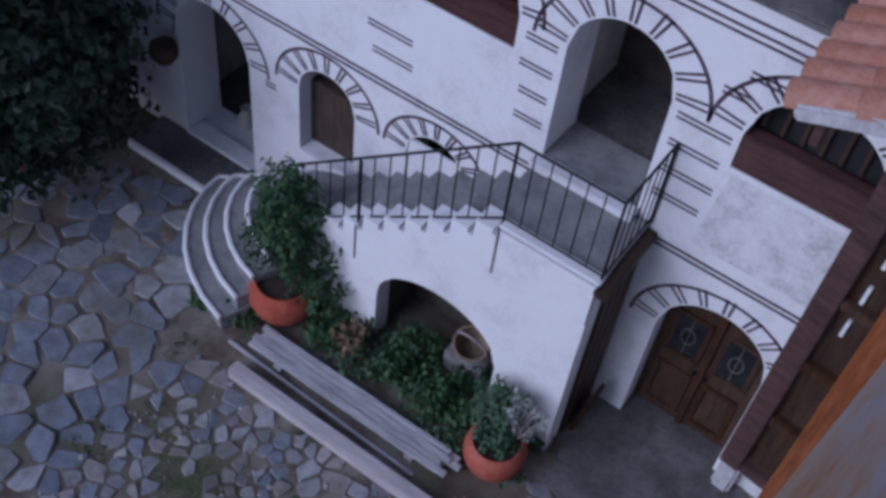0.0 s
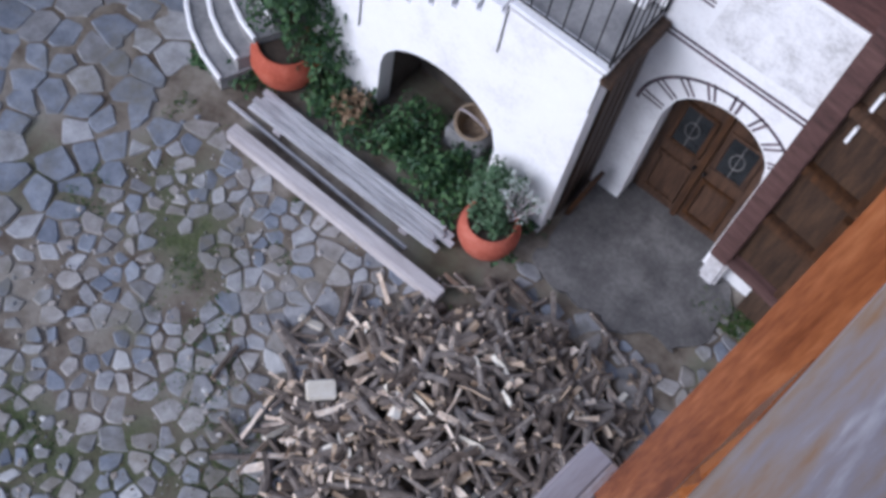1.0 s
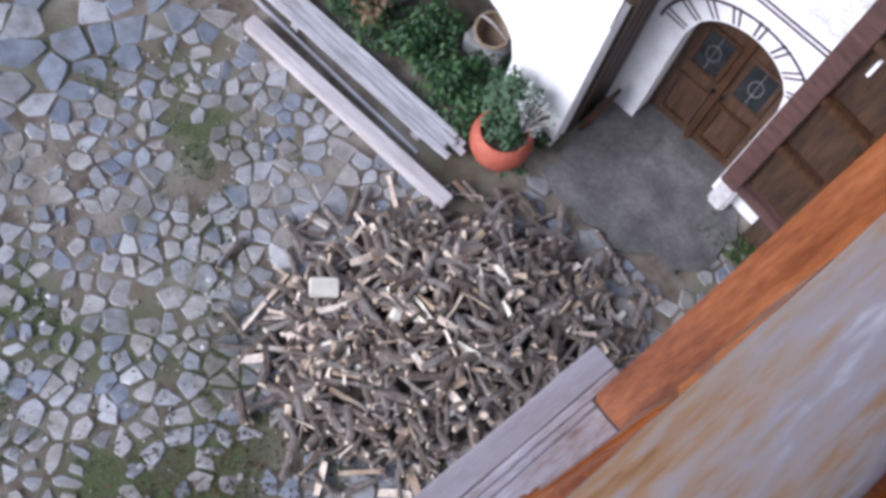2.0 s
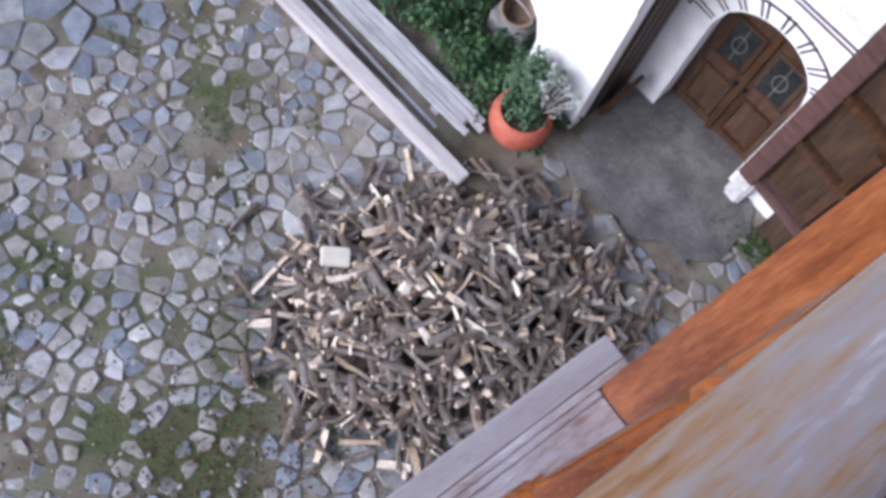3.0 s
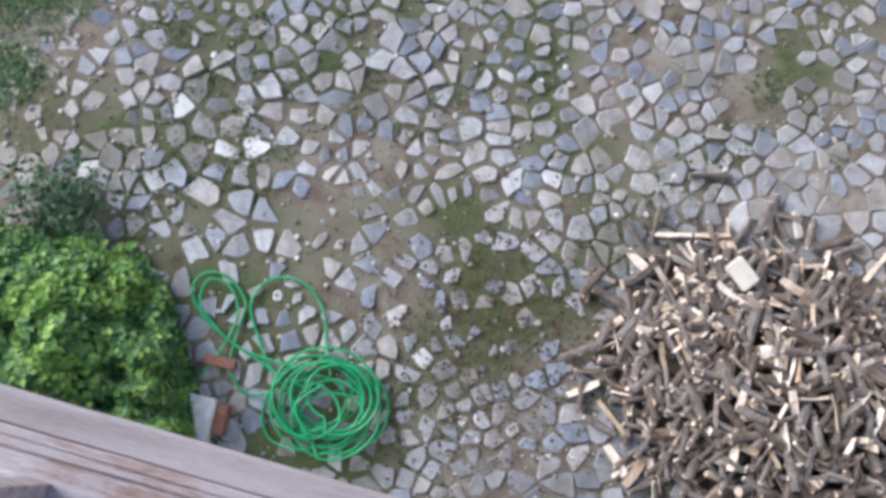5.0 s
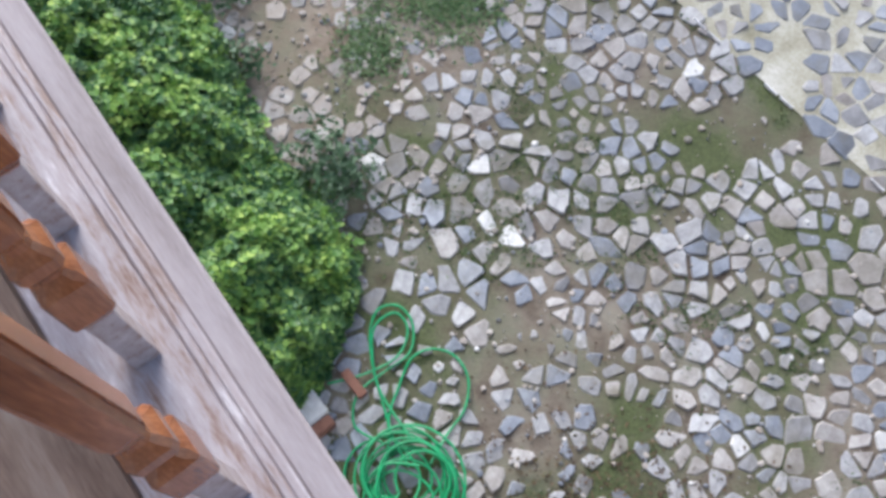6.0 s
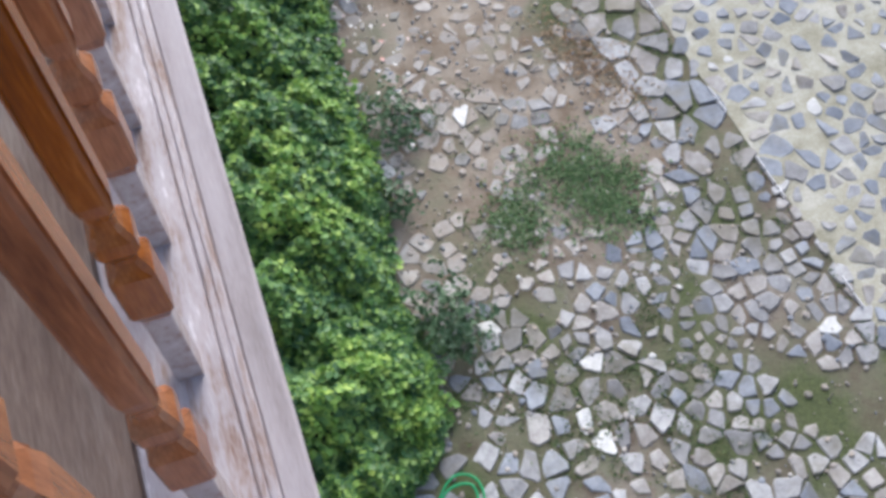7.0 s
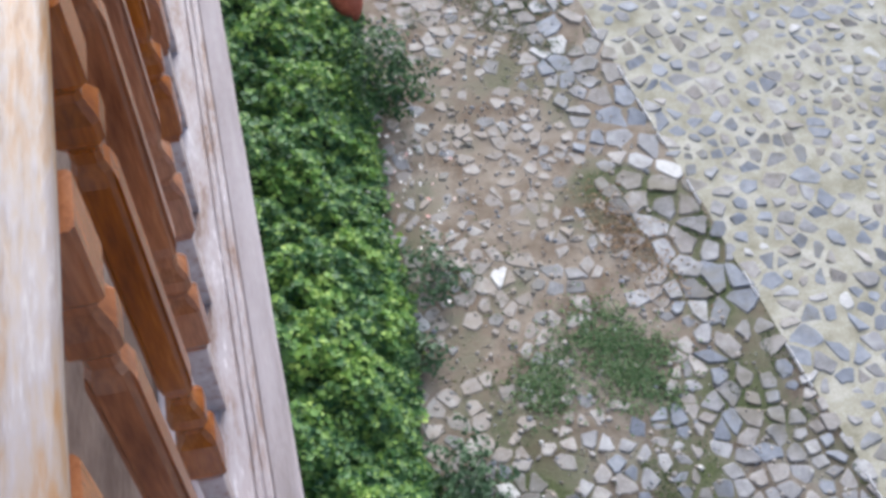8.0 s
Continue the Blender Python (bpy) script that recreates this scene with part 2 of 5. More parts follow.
gsu.operation = "ADD"
gl.new(gno[0].outputs["Fac"], gsu.inputs[0])
gl.new(gdu.outputs["Result"], gsu.inputs[1])
gl.new(gsu.outputs[0], gad.inputs[0])
gl.new(gmr.outputs["Result"], gad.inputs[1])
gl.new(gad.outputs[0], gmask.inputs["Fac"])
gmx = gn.new("ShaderNodeMix")
gmx.data_type = "RGBA"
gl.new(gmask.outputs["Color"], gmx.inputs["Factor"])
# dusty earth towards -y, lightened as well to paint in the haze there
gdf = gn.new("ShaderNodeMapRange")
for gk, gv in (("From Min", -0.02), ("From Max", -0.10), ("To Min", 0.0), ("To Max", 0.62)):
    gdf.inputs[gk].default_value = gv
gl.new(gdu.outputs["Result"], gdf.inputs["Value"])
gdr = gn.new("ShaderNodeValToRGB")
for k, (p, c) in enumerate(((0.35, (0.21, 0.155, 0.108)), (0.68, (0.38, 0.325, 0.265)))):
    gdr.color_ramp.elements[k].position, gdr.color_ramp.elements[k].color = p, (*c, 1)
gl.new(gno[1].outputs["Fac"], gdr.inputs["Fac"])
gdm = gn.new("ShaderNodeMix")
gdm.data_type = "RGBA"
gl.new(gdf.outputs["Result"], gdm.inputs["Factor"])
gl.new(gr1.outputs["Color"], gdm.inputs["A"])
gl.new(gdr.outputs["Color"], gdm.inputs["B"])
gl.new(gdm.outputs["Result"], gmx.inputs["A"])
gl.new(gr2.outputs["Color"], gmx.inputs["B"])
gb = gn["Principled BSDF"]
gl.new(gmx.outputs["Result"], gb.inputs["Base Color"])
gb.inputs["Roughness"].default_value = 0.95
gbp = gn.new("ShaderNodeBump")
gbp.inputs["Strength"].default_value, gbp.inputs["Distance"].default_value = 0.6, 0.02
gl.new(gno[2].outputs["Fac"], gbp.inputs["Height"])
gl.new(gbp.outputs["Normal"], gb.inputs["Normal"])

# ---- mesh helpers ----


def part(name, bm, material, parent=None, label="", smooth=False):
    """Links a bmesh as one mesh object under a thing or a part."""
    me = bpy.data.meshes.new(name)
    bm.to_mesh(me)
    bm.free()
    for p in me.polygons:
        p.use_smooth = smooth
    for m in (material if isinstance(material, (list, tuple)) else [material]):
        me.materials.append(m)
    ob = new(name, me)
    if parent:
        ob.parent = parent
    if label:
        ob["label"] = label
    return ob


def thing(name, label, category, group="", kind="", at=None):
    ob = new(name)
    if at is not None:
        ob.matrix_basis = at if isinstance(at, Matrix) else pose(*at)
    return tagged(ob, label, category, group, kind)


def box(bm, x0, x1, y0, y1, z0, z1, bev=0.0, m=None, mi=0):
    vs = [Vector((x, y, z)) for z in (z0, z1) for y in (y0, y1) for x in (x0, x1)]
    if m:
        vs = [m @ v for v in vs]
    v = [bm.verts.new(p) for p in vs]
    fs = [bm.faces.new([v[i] for i in f]) for f in ((0, 2, 3, 1), (4, 5, 7, 6), (0, 1, 5, 4), (1, 3, 7, 5), (3, 2, 6, 7), (2, 0, 4, 6))]
    for f in fs:
        f.material_index = mi
    if bev:
        bmesh.ops.bevel(bm, geom=list({e for f in fs for e in f.edges}), offset=bev, segments=2, affect="EDGES")
    return fs


def boxed(name, dims, material, parent=None, label="", bev=0.01, m=None):
    bm = bmesh.new()
    box(bm, *dims, bev=bev, m=m)
    return part(name, bm, material, parent, label)


def prism(bm, poly, y0, y1, mi=0):
    """A polygon in x and z, pushed from y0 to y1."""
    a = [bm.verts.new((x, y0, z)) for x, z in poly]
    b = [bm.verts.new((x, y1, z)) for x, z in poly]
    n = len(poly)
    fs = [bm.faces.new(a), bm.faces.new(b[::-1])] + [bm.faces.new((a[i], b[i], b[(i + 1) % n], a[(i + 1) % n])) for i in range(n)]
    for f in fs:
        f.material_index = mi
    return fs


def lathe(bm, profile, seg=28, centre=(0, 0, 0), close=False):
    rings = []
    for r, z in profile:
        rings.append([bm.verts.new((centre[0] + r * math.cos(2 * math.pi * k / seg), centre[1] + r * math.sin(2 * math.pi * k / seg), centre[2] + z)) for k in range(seg)])
    for a, b in zip(rings, rings[1:]):
        for k in range(seg):
            bm.faces.new((a[k], a[(k + 1) % seg], b[(k + 1) % seg], b[k]))
    if close:
        bm.faces.new(rings[0][::-1])
        bm.faces.new(rings[-1])


def tube(bm, points, r, seg=6, closed=False):
    pts = [Vector(p) for p in points]
    rings = []
    for i, p in enumerate(pts):
        d = (pts[min(i + 1, len(pts) - 1)] - pts[max(i - 1, 0)]).normalized()
        a = d.orthogonal().normalized() if abs(d.z) > 0.9 else d.cross(Vector((0, 0, 1))).normalized()
        b = d.cross(a)
        rings.append([bm.verts.new(p + r * (math.cos(2 * math.pi * k / seg) * a + math.sin(2 * math.pi * k / seg) * b)) for k in range(seg)])
    for u, v in zip(rings, rings[1:]):
        for k in range(seg):
            bm.faces.new((u[k], u[(k + 1) % seg], v[(k + 1) % seg], v[k]))
    bm.faces.new(rings[0][::-1])
    bm.faces.new(rings[-1])


def leaves(name, places, size, material, parent=None, label="", shape=0.6, seed=1, lift=0.4):
    """Many small folded leaves, one mesh. places: (point, outward way)."""
    rng = np.random.default_rng(seed)
    verts, faces = [], []
    for p, w in places:
        s = size * rng.uniform(0.6, 1.35)
        n = (Vector(w) + Vector(rng.normal(0, 0.55, 3)) + Vector((0, 0, lift))).normalized()
        a = n.orthogonal().normalized()
        a = (Matrix.Rotation(rng.uniform(0, 6.28), 3, n) @ a).normalized()
        b = n.cross(a)
        p = Vector(p)
        k = len(verts)
        fold = n * s * 0.18
        verts += [p - a * s, p + b * s * shape + fold - a * s * 0.15, p + a * s - fold * 0.6, p - b * s * shape + fold - a * s * 0.15]
        faces += [(k, k + 1, k + 2), (k, k + 2, k + 3)]
    me = bpy.data.meshes.new(name)
    me.from_pydata([tuple(v) for v in verts], [], faces)
    me.materials.append(material)
    ob = new(name, me)
    if parent:
        ob.parent = parent
    if label:
        ob["label"] = label
    return ob


def blob(n, centre, radii, rng, rough=0.35, low=-0.6):
    """Leaf places in an uneven clump."""
    out = []
    c = Vector(centre)
    while len(out) < n:
        d = Vector(rng.normal(0, 1, 3)).normalized()
        if d.z < low:
            continue
        r = (0.55 + 0.45 * rng.random() ** 0.5) * (1 + rough * 2 * noise.noise(d * 2.1 + c))
        out.append((c + Vector((d.x * radii[0], d.y * radii[1], d.z * radii[2])) * r, d))
    return out


# ---- ground ----
YF = 6.24          # front of the painted house
bm = bmesh.new()
bmesh.ops.create_grid(bm, x_segments=90, y_segments=90, size=9.5)
for v in bm.verts:
    v.co += Vector((-3.0, -0.5, 0.010 * noise.noise(Vector((v.co.x, v.co.y, 0)) * 0.8) - 0.006))
edge_v = {v for e in bm.edges if e.is_boundary for v in e.verts}
for v in edge_v:
    v.co.z = 0
geo = bmesh.ops.extrude_edge_only(bm, edges=[e for e in bm.edges if e.is_boundary])
for v in geo["geom"]:
    if isinstance(v, bmesh.types.BMVert):
        v.co = Vector((-3 + (v.co.x + 3) * 60, -0.5 + (v.co.y + 0.5) * 60, 0))
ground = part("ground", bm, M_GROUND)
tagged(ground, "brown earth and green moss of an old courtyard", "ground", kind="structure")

# ---- painted house opposite ----
OPENINGS = [  # centre x, half width, sill z, spring z, name
    (-6.65, 0.52, 0.12, 1.72), (-5.09, 0.36, 0.98, 1.86), (-3.76, 0.33, 1.05, 1.86), (-2.2, 0.47, 2.74, 3.97),
    (-3.66, 0.53, 3.68, 4.02), (-0.6, 0.54, 3.66, 4.0), (-0.68, 0.53, 0.0, 1.58), (-5.3, 0.50, 3.68, 4.02), (-7.0, 0.5, 3.68, 4.02)]
BANDS = [0.79, 0.66, 0.60, 0.78, 0.76, 0.82, 0.80, 0.74, 0.74]
wall_north = thing("wall_north", "white limewashed house front with painted brick-like arches", "wall", kind="structure")


def arch_poly(cx, hw, z0, zs, n=14, grow=0.0):
    pts = [(cx - hw - grow, z0), (cx - hw - grow, zs)]
    pts += [(cx - (hw + grow) * math.cos(math.pi * k / n), zs + (hw + grow) * math.sin(math.pi * k / n)) for k in range(1, n)]
    return pts + [(cx + hw + grow, zs), (cx + hw + grow, z0)]


def wall_with_arches(x0, x1, z0, z1, openings, y0, y1, material, parent, name="plaster"):
    """A wall built of vertical strips, cut round the arched openings."""
    bm = bmesh.new()
    cuts = sorted({x0, x1, *[c for cx, hw, a, b in openings for c in np.linspace(cx - hw, cx + hw, 17)]})
    cuts = [c for c in cuts if x0 <= c <= x1]
    for a, b in zip(cuts, cuts[1:]):
        if b - a < 1e-5:
            continue
        mid = (a + b) / 2
        holes = []
        for cx, hw, s, sp in openings:
            if abs(mid - cx) < hw:
                h = lambda x: sp + math.sqrt(max(0, hw * hw - (x - cx) ** 2))
                holes.append((s, h(a), h(b)))
        holes.sort()
        za, zb = z0, z0
        for s, ta, tb in holes:
            if s > za + 1e-4:
                prism(bm, [(a, za), (b, zb), (b, s), (a, s)], y0, y1)
            za, zb = ta, tb
        prism(bm, [(a, za), (b, zb), (b, z1), (a, z1)], y0, y1)
    bmesh.ops.remove_doubles(bm, verts=bm.verts, dist=1e-4)
    return part(name, bm, material, parent)


wall_with_arches(-12.0, 3.0, -0.1, 5.12, OPENINGS, YF, YF + 0.55, M_PLASTER, wall_north)


def strip(bm, pts, w, y):
    """A painted line along points in x and z, a hair proud of the wall."""
    for (xa, za), (xb, zb) in zip(pts, pts[1:]):
        d = Vector((xb - xa, 0, zb - za))
        n = Vector((-d.z, 0, d.x)).normalized() * w / 2
        q = [Vector((xa, y, za)) - n, Vector((xb, y, zb)) - n, Vector((xb, y, zb)) + n, Vector((xa, y, za)) + n]
        bm.faces.new([bm.verts.new(v) for v in q])


rng = np.random.default_rng(4)
bm = bmesh.new()
YL = YF - 0.003
for (cx, hw, z0, zs), ro in zip(OPENINGS, BANDS):
    n = 26
    zo = zs - 0.02
    arc = [(cx - ro * math.cos(math.pi * k / n), zo + ro * 0.93 * math.sin(math.pi * k / n)) for k in range(n + 1)]
    strip(bm, arc, 0.034, YL)
    for k in range(9):
        a = math.pi * (k + 0.35) / 8.7
        for da in (-0.045, 0.045):
            ca, sa = math.cos(a + da), math.sin(a + da)
            r0, r1 = hw + 0.02, ro - 0.025
            strip(bm, [(cx - r0 * ca, zs + r0 * sa), (cx - r1 * ca, zs + r1 * sa * 0.97)], 0.026, YL)
for z, xa, xb in ((2.50, -11, 0.0), (2.56, -11, 0.0), (4.80, -11, 0.0), (4.86, -11, 0.0), (4.95, -11, 0.0)):
    xs = np.linspace(xa, xb, 40)
    strip(bm, [(x, z + 0.006 * noise.noise(Vector((x * 3, z * 9, 0)))) for x in xs], 0.034 if z < 3 else 0.026, YL)
for z in (3.02, 3.30, 3.58, 3.86):
    for xa, xb in ((-3.12 + 0.1 * rng.random(), -2.74), (-1.66, -1.18 - 0.1 * rng.random())):
        for dz in (0, 0.05):
            strip(bm, [(xa, z + dz), (xb, z + dz)], 0.024, YL)
for x, z, w in ((-4.62, 3.14, 0.5), (-4.55, 2.86, 0.45), (-5.9, 1.62, 0.14), (-6.2, 2.98, 0.5), (-1.25, 4.5, 0.5), (-1.4, 4.28, 0.22), (-3.02, 4.5, 0.3)):
    for dz in (0, 0.05):
        strip(bm, [(x, z + dz), (x + w, z + dz)], 0.024, YL)
part("painted_lines", bm, M_PAINT, wall_north, "dark painted line work")
# patch of bare render under the upper window
bm = bmesh.new()
pts = [(-1.2 + 1.2 * k / 14, 2.72 + 0.06 * noise.noise(Vector((k, 0, 0)))) for k in range(15)] + [(0.0 - 1.1 * k / 14, 3.60 + 0.03 * noise.noise(Vector((k, 7, 0)))) for k in range(15)]
bm.faces.new([bm.verts.new((x, YF - 0.002, z)) for x, z in pts])
part("rough_patch", bm, M_PLASTER_OLD, wall_north, "rough patched plaster")
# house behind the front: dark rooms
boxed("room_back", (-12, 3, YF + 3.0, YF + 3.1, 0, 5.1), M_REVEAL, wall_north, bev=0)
boxed("storey_floor", (-12, 3, YF + 0.55, YF + 3.0, 2.5, 2.72), M_CONCRETE, wall_north, bev=0)
boxed("ground_floor", (-12, 3, YF + 0.55, YF + 3.0, -0.05, 0.06), M_CONCRETE, wall_north, bev=0)
for xs in (-7.6, -5.75, -4.35, -2.85, -1.62, 0.3):
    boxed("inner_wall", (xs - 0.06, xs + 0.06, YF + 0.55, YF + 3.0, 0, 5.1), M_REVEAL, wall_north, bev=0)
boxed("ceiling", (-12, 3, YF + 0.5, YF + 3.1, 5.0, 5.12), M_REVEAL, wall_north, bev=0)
boxed("passage_floor", (-2.668, -1.732, YF + 0.01, YF + 0.56, 2.741, 2.752), M_STEP, wall_north, "worn grey stone floor", bev=0)
# dark sheet added across the passage, standing for its unlit depth
boxed("passage_back", (-2.788, -1.682, YF + 1.50, YF + 1.56, 2.722, 4.998), M_SHADE_PLASTER, wall_north, "dark sheet for the shade inside the passage", bev=0)
# upper storey, set back
boxed("upper_wall", (-12, -1.0, YF + 0.25, YF + 0.6, 5.12, 8.4), M_PLASTER_OLD, wall_north, bev=0)
boxed("upper_boards", (-1.0, 3, YF + 0.9, YF + 1.0, 5.12, 8.4), M_DARKWOOD, wall_north, bev=0)
boxed("upper_shelf", (-12, 3, YF - 0.06, YF + 1.0, 5.10, 5.18), M_CONCRETE, wall_north, bev=0.02)


def arched_panel(bm, cx, hw, z0, zs, y0, y1, grow=0.0):
    prism(bm, arch_poly(cx, hw, z0, zs, grow=grow), y0, y1)


# lower double door
def arched_door(name, cx, hw, z0, zs, y, label):
    d = thing(name, label, "door", kind="structure")
    d.location = (cx, y, z0)
    h = zs - z0
    for sx in (-1, 1):
        bm = bmesh.new()
        half = [(0.0, 0.0), (0.0, h + hw)] + [(sx * hw * math.sin(math.pi * k / 16), h + hw * math.cos(math.pi * k / 16)) for k in range(1, 9)] + [(sx * hw, 0.0)]
        prism(bm, half[::sx], 0.03, 0.07)
        bmesh.ops.recalc_face_normals(bm, faces=bm.faces)
        leaf = part("leaf", bm, M_DOORWOOD, d, "brown panelled door leaf")
        for za, zb in ((0.14, 0.80), (0.98, 1.62)):
            bm = bmesh.new()
            x0, x1 = sorted((sx * 0.06, sx * (hw - 0.09)))
            for dims in ((x0, x1, za, za + 0.05), (x0, x1, zb - 0.05, zb), (x0, x0 + 0.05, za + 0.051, zb - 0.051), (x1 - 0.05, x1, za + 0.051, zb - 0.051)):
                box(bm, dims[0], dims[1], 0.0, 0.032, dims[2], dims[3], bev=0.008)
            part("panel_frame", bm, M_DOORWOOD, leaf)
            if za > 0.9:
                boxed("glass_pane", (x0 + 0.04, x1 - 0.04, 0.018, 0.028, za + 0.04, zb - 0.04), M_GLASS, leaf, "dark glass pane", bev=0)
                bm = bmesh.new()
                cxp, czp = (x0 + x1) / 2, (za + zb) / 2
                tube(bm, [(cxp + 0.07 * math.cos(a), 0.010, czp + 0.11 * math.sin(a)) for a in np.linspace(0, 2 * math.pi, 17)], 0.008, 5)
                tube(bm, [(cxp, 0.012, za + 0.06), (cxp, 0.012, zb - 0.06)], 0.006, 5)
                part("lattice", bm, M_CONCRETE, leaf, "dull grey wrought ornament")
        bm = bmesh.new()
        lathe(bm, [(0.0, 0), (0.018, 0.0), (0.022, 0.02), (0.013, 0.04), (0, 0.042)], 10)
        bmesh.ops.transform(bm, matrix=pose(sx * 0.055, 0.0, 0.90, 90), verts=bm.verts)
        part("handle", bm, M_IRON, leaf, "dark iron handle")
    boxed("meeting_stile", (-0.03, 0.03, -0.012, 0.035, 0, h + hw - 0.02), M_DOORWOOD, d, bev=0.008)
    return d


arched_door("door_1", -0.68, 0.53, 0.0, 1.58, YF + 0.24, "arched brown wooden double door with glazed upper panels")


def arched_window(name, cx, hw, z0, zs, y, label, board, slats=True):
    d = thing(name, label, "window", kind="structure")
    d.location = (cx, y, z0)
    h = zs - z0
    # near-black sheet closes the opening, painted as the shade of the room
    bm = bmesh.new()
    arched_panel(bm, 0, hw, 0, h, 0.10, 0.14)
    part("backing", bm, M_ROOM_SHADE, d)
    if board:
        boxed("parapet_board", (-hw + 0.004, hw - 0.004, -0.115, 0.04, 0, board), M_REDWOOD if slats else M_DARKWOOD, d, "red-brown wooden parapet" if slats else "dark brown wooden shutter", bev=0.01)
    if slats:
        for k in range(7):
            x = -hw + 2 * hw * (k + 0.5) / 7
            top = h + math.sqrt(max(0.0, hw * hw - x * x)) - 0.03
            boxed("slat", (x - 0.018, x + 0.018, 0.05, 0.085, board, top), M_DARKWOOD, d, bev=0.006)
    return d


arched_window("window_1", -0.6, 0.54, 3.66, 4.0, YF + 0.12, "arched loggia opening with red-brown wooden parapet", 0.34)
arched_window("window_2", -3.66, 0.53, 3.68, 4.02, YF + 0.12, "arched loggia opening with red-brown wooden parapet", 0.32)
arched_window("window_3", -5.3, 0.5, 3.68, 4.02, YF + 0.12, "arched loggia opening with red-brown wooden parapet", 0.32)
arched_window("window_4", -7.0, 0.5, 3.68, 4.02, YF + 0.12, "arched loggia opening with red-brown wooden parapet", 0.32)
arched_window("window_5", -5.09, 0.36, 0.98, 1.86, YF + 0.30, "deep arched window closed by a dark brown shutter", 0.86, False)
arched_window("window_6", -3.76, 0.33, 1.05, 1.86, YF + 0.30, "small dark arched window behind the stair rail", 0.3, False)
boxed("window_sill", (-5.45, -4.73, YF - 0.02, YF + 0.3, 0.94, 0.985), M_PLASTER, wall_north, bev=0.01)
boxed("infill", (-4.085, -3.435, YF + 0.012, YF + 0.050, 1.055, 2.02), M_PLASTER, wall_north, "whitewashed infill of the small arch", bev=0.01)
# doorstep platform
step = boxed("doorstep", (-7.6, -5.75, 5.72, YF - 0.002, 0, 0.11), M_CONCRETE, bev=0.015)
tagged(step, "low grey stone doorstep with a pale edge", "doorstep", kind="structure")
boxed("edging", (-7.6, -5.75, 5.66, 5.716, 0, 0.12), M_PLASTER, step, "whitewashed edge", bev=0.01)
boxed("threshold", (-7.17, -6.13, YF - 0.04, YF + 0.2, 0.112, 0.16), M_PLASTER, step, "whitewashed threshold", bev=0.01)

# ---- outdoor stair ----
YS = 5.37
XR, XM, XB = -1.57, -2.52, -4.62
ZL = 2.66
stair = thing("outdoor_stair", "white limewashed stair with stone treads and a vaulted recess", "staircase")
NST = 9
RUN = (XM - XB) / NST
RISE = (ZL - 1.16) / NST
wall_arch = (-3.00, 0.71, 0.0, 0.77)

bm = bmesh.new()
xs = sorted({XR, XM, XB - 0.25, *[XM - k * RUN for k in range(NST + 1)], *[XM - k * RUN - 0.06 for k in range(NST)], *np.linspace(-3.00 - 0.71, -3.00 + 0.71, 19)})
cx, hw, z0, zs = wall_arch
for a, b in zip(xs, xs[1:]):
    if b - a < 1e-4:
        continue
    mid = (a + b) / 2
    top = ZL - 0.02 if mid > XM else ZL - RISE * (math.floor((XM - mid) / RUN) + 0.35) - 0.06 * (((XM - mid) / RUN) % 1 < 0.28)
    h = lambda x: zs + 0.56 * math.sqrt(max(0, 1 - ((x - cx) / hw) ** 2)) if abs(x - cx) <= hw else -0.05
    lo = (h(a), h(b)) if abs(mid - cx) < hw else (-0.05, -0.05)
    prism(bm, [(a, lo[0]), (b, lo[1]), (b, top), (a, top)], YS, YS + 0.22)
bmesh.ops.remove_doubles(bm, verts=bm.verts, dist=1e-4)
part("front_wall", bm, M_PLASTER, stair, "white limewashed wall")
# recess walls and vault coloured dark to paint in the shade there
boxed("recess_back", (-3.8, -2.1, YS + 0.72, YS + 0.78, 0, 1.6), M_SHADE_PLASTER, stair, bev=0)
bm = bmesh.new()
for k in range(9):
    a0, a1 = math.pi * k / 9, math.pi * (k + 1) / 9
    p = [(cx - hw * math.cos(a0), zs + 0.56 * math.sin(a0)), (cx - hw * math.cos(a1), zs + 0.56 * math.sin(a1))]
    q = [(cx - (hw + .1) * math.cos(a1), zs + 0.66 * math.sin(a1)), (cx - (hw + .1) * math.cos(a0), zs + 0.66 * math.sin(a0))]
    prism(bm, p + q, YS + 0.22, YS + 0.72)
part("vault", bm, M_DARKWOOD, stair, "brown vault, darkened for the shade inside")
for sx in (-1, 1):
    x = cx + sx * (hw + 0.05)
    boxed("recess_side", (x - 0.05, x + 0.05, YS + 0.22, YS + 0.72, 0, zs + 0.05), M_SHADE_PLASTER, stair, bev=0)
boxed("landing", (XM, XR, YS + 0.0, YF - 0.002, ZL - 0.02, ZL + 0.04), M_STEP, stair, "worn grey stone landing", bev=0.015)
boxed("landing_edge", (XM, XR + 0.02, YS - 0.03, YS + 0.10, ZL + 0.03, ZL + 0.07), M_PLASTER, stair, "white edge", bev=0.012)
boxed("landing_sill", (-2.72, -1.7, YF - 0.16, YF - 0.004, ZL + 0.042, ZL + 0.12), M_PLASTER, stair, "white threshold", bev=0.012)
for k in range(NST):
    xa = XM - (k + 1) * RUN
    z = ZL - RISE * (k + 1) + 0.02
    boxed("tread", (xa - 0.02, xa + RUN, YS + 0.03, YF - 0.002, z - RISE - 0.1, z), M_STEP, stair, "worn grey stone tread", bev=0.012)
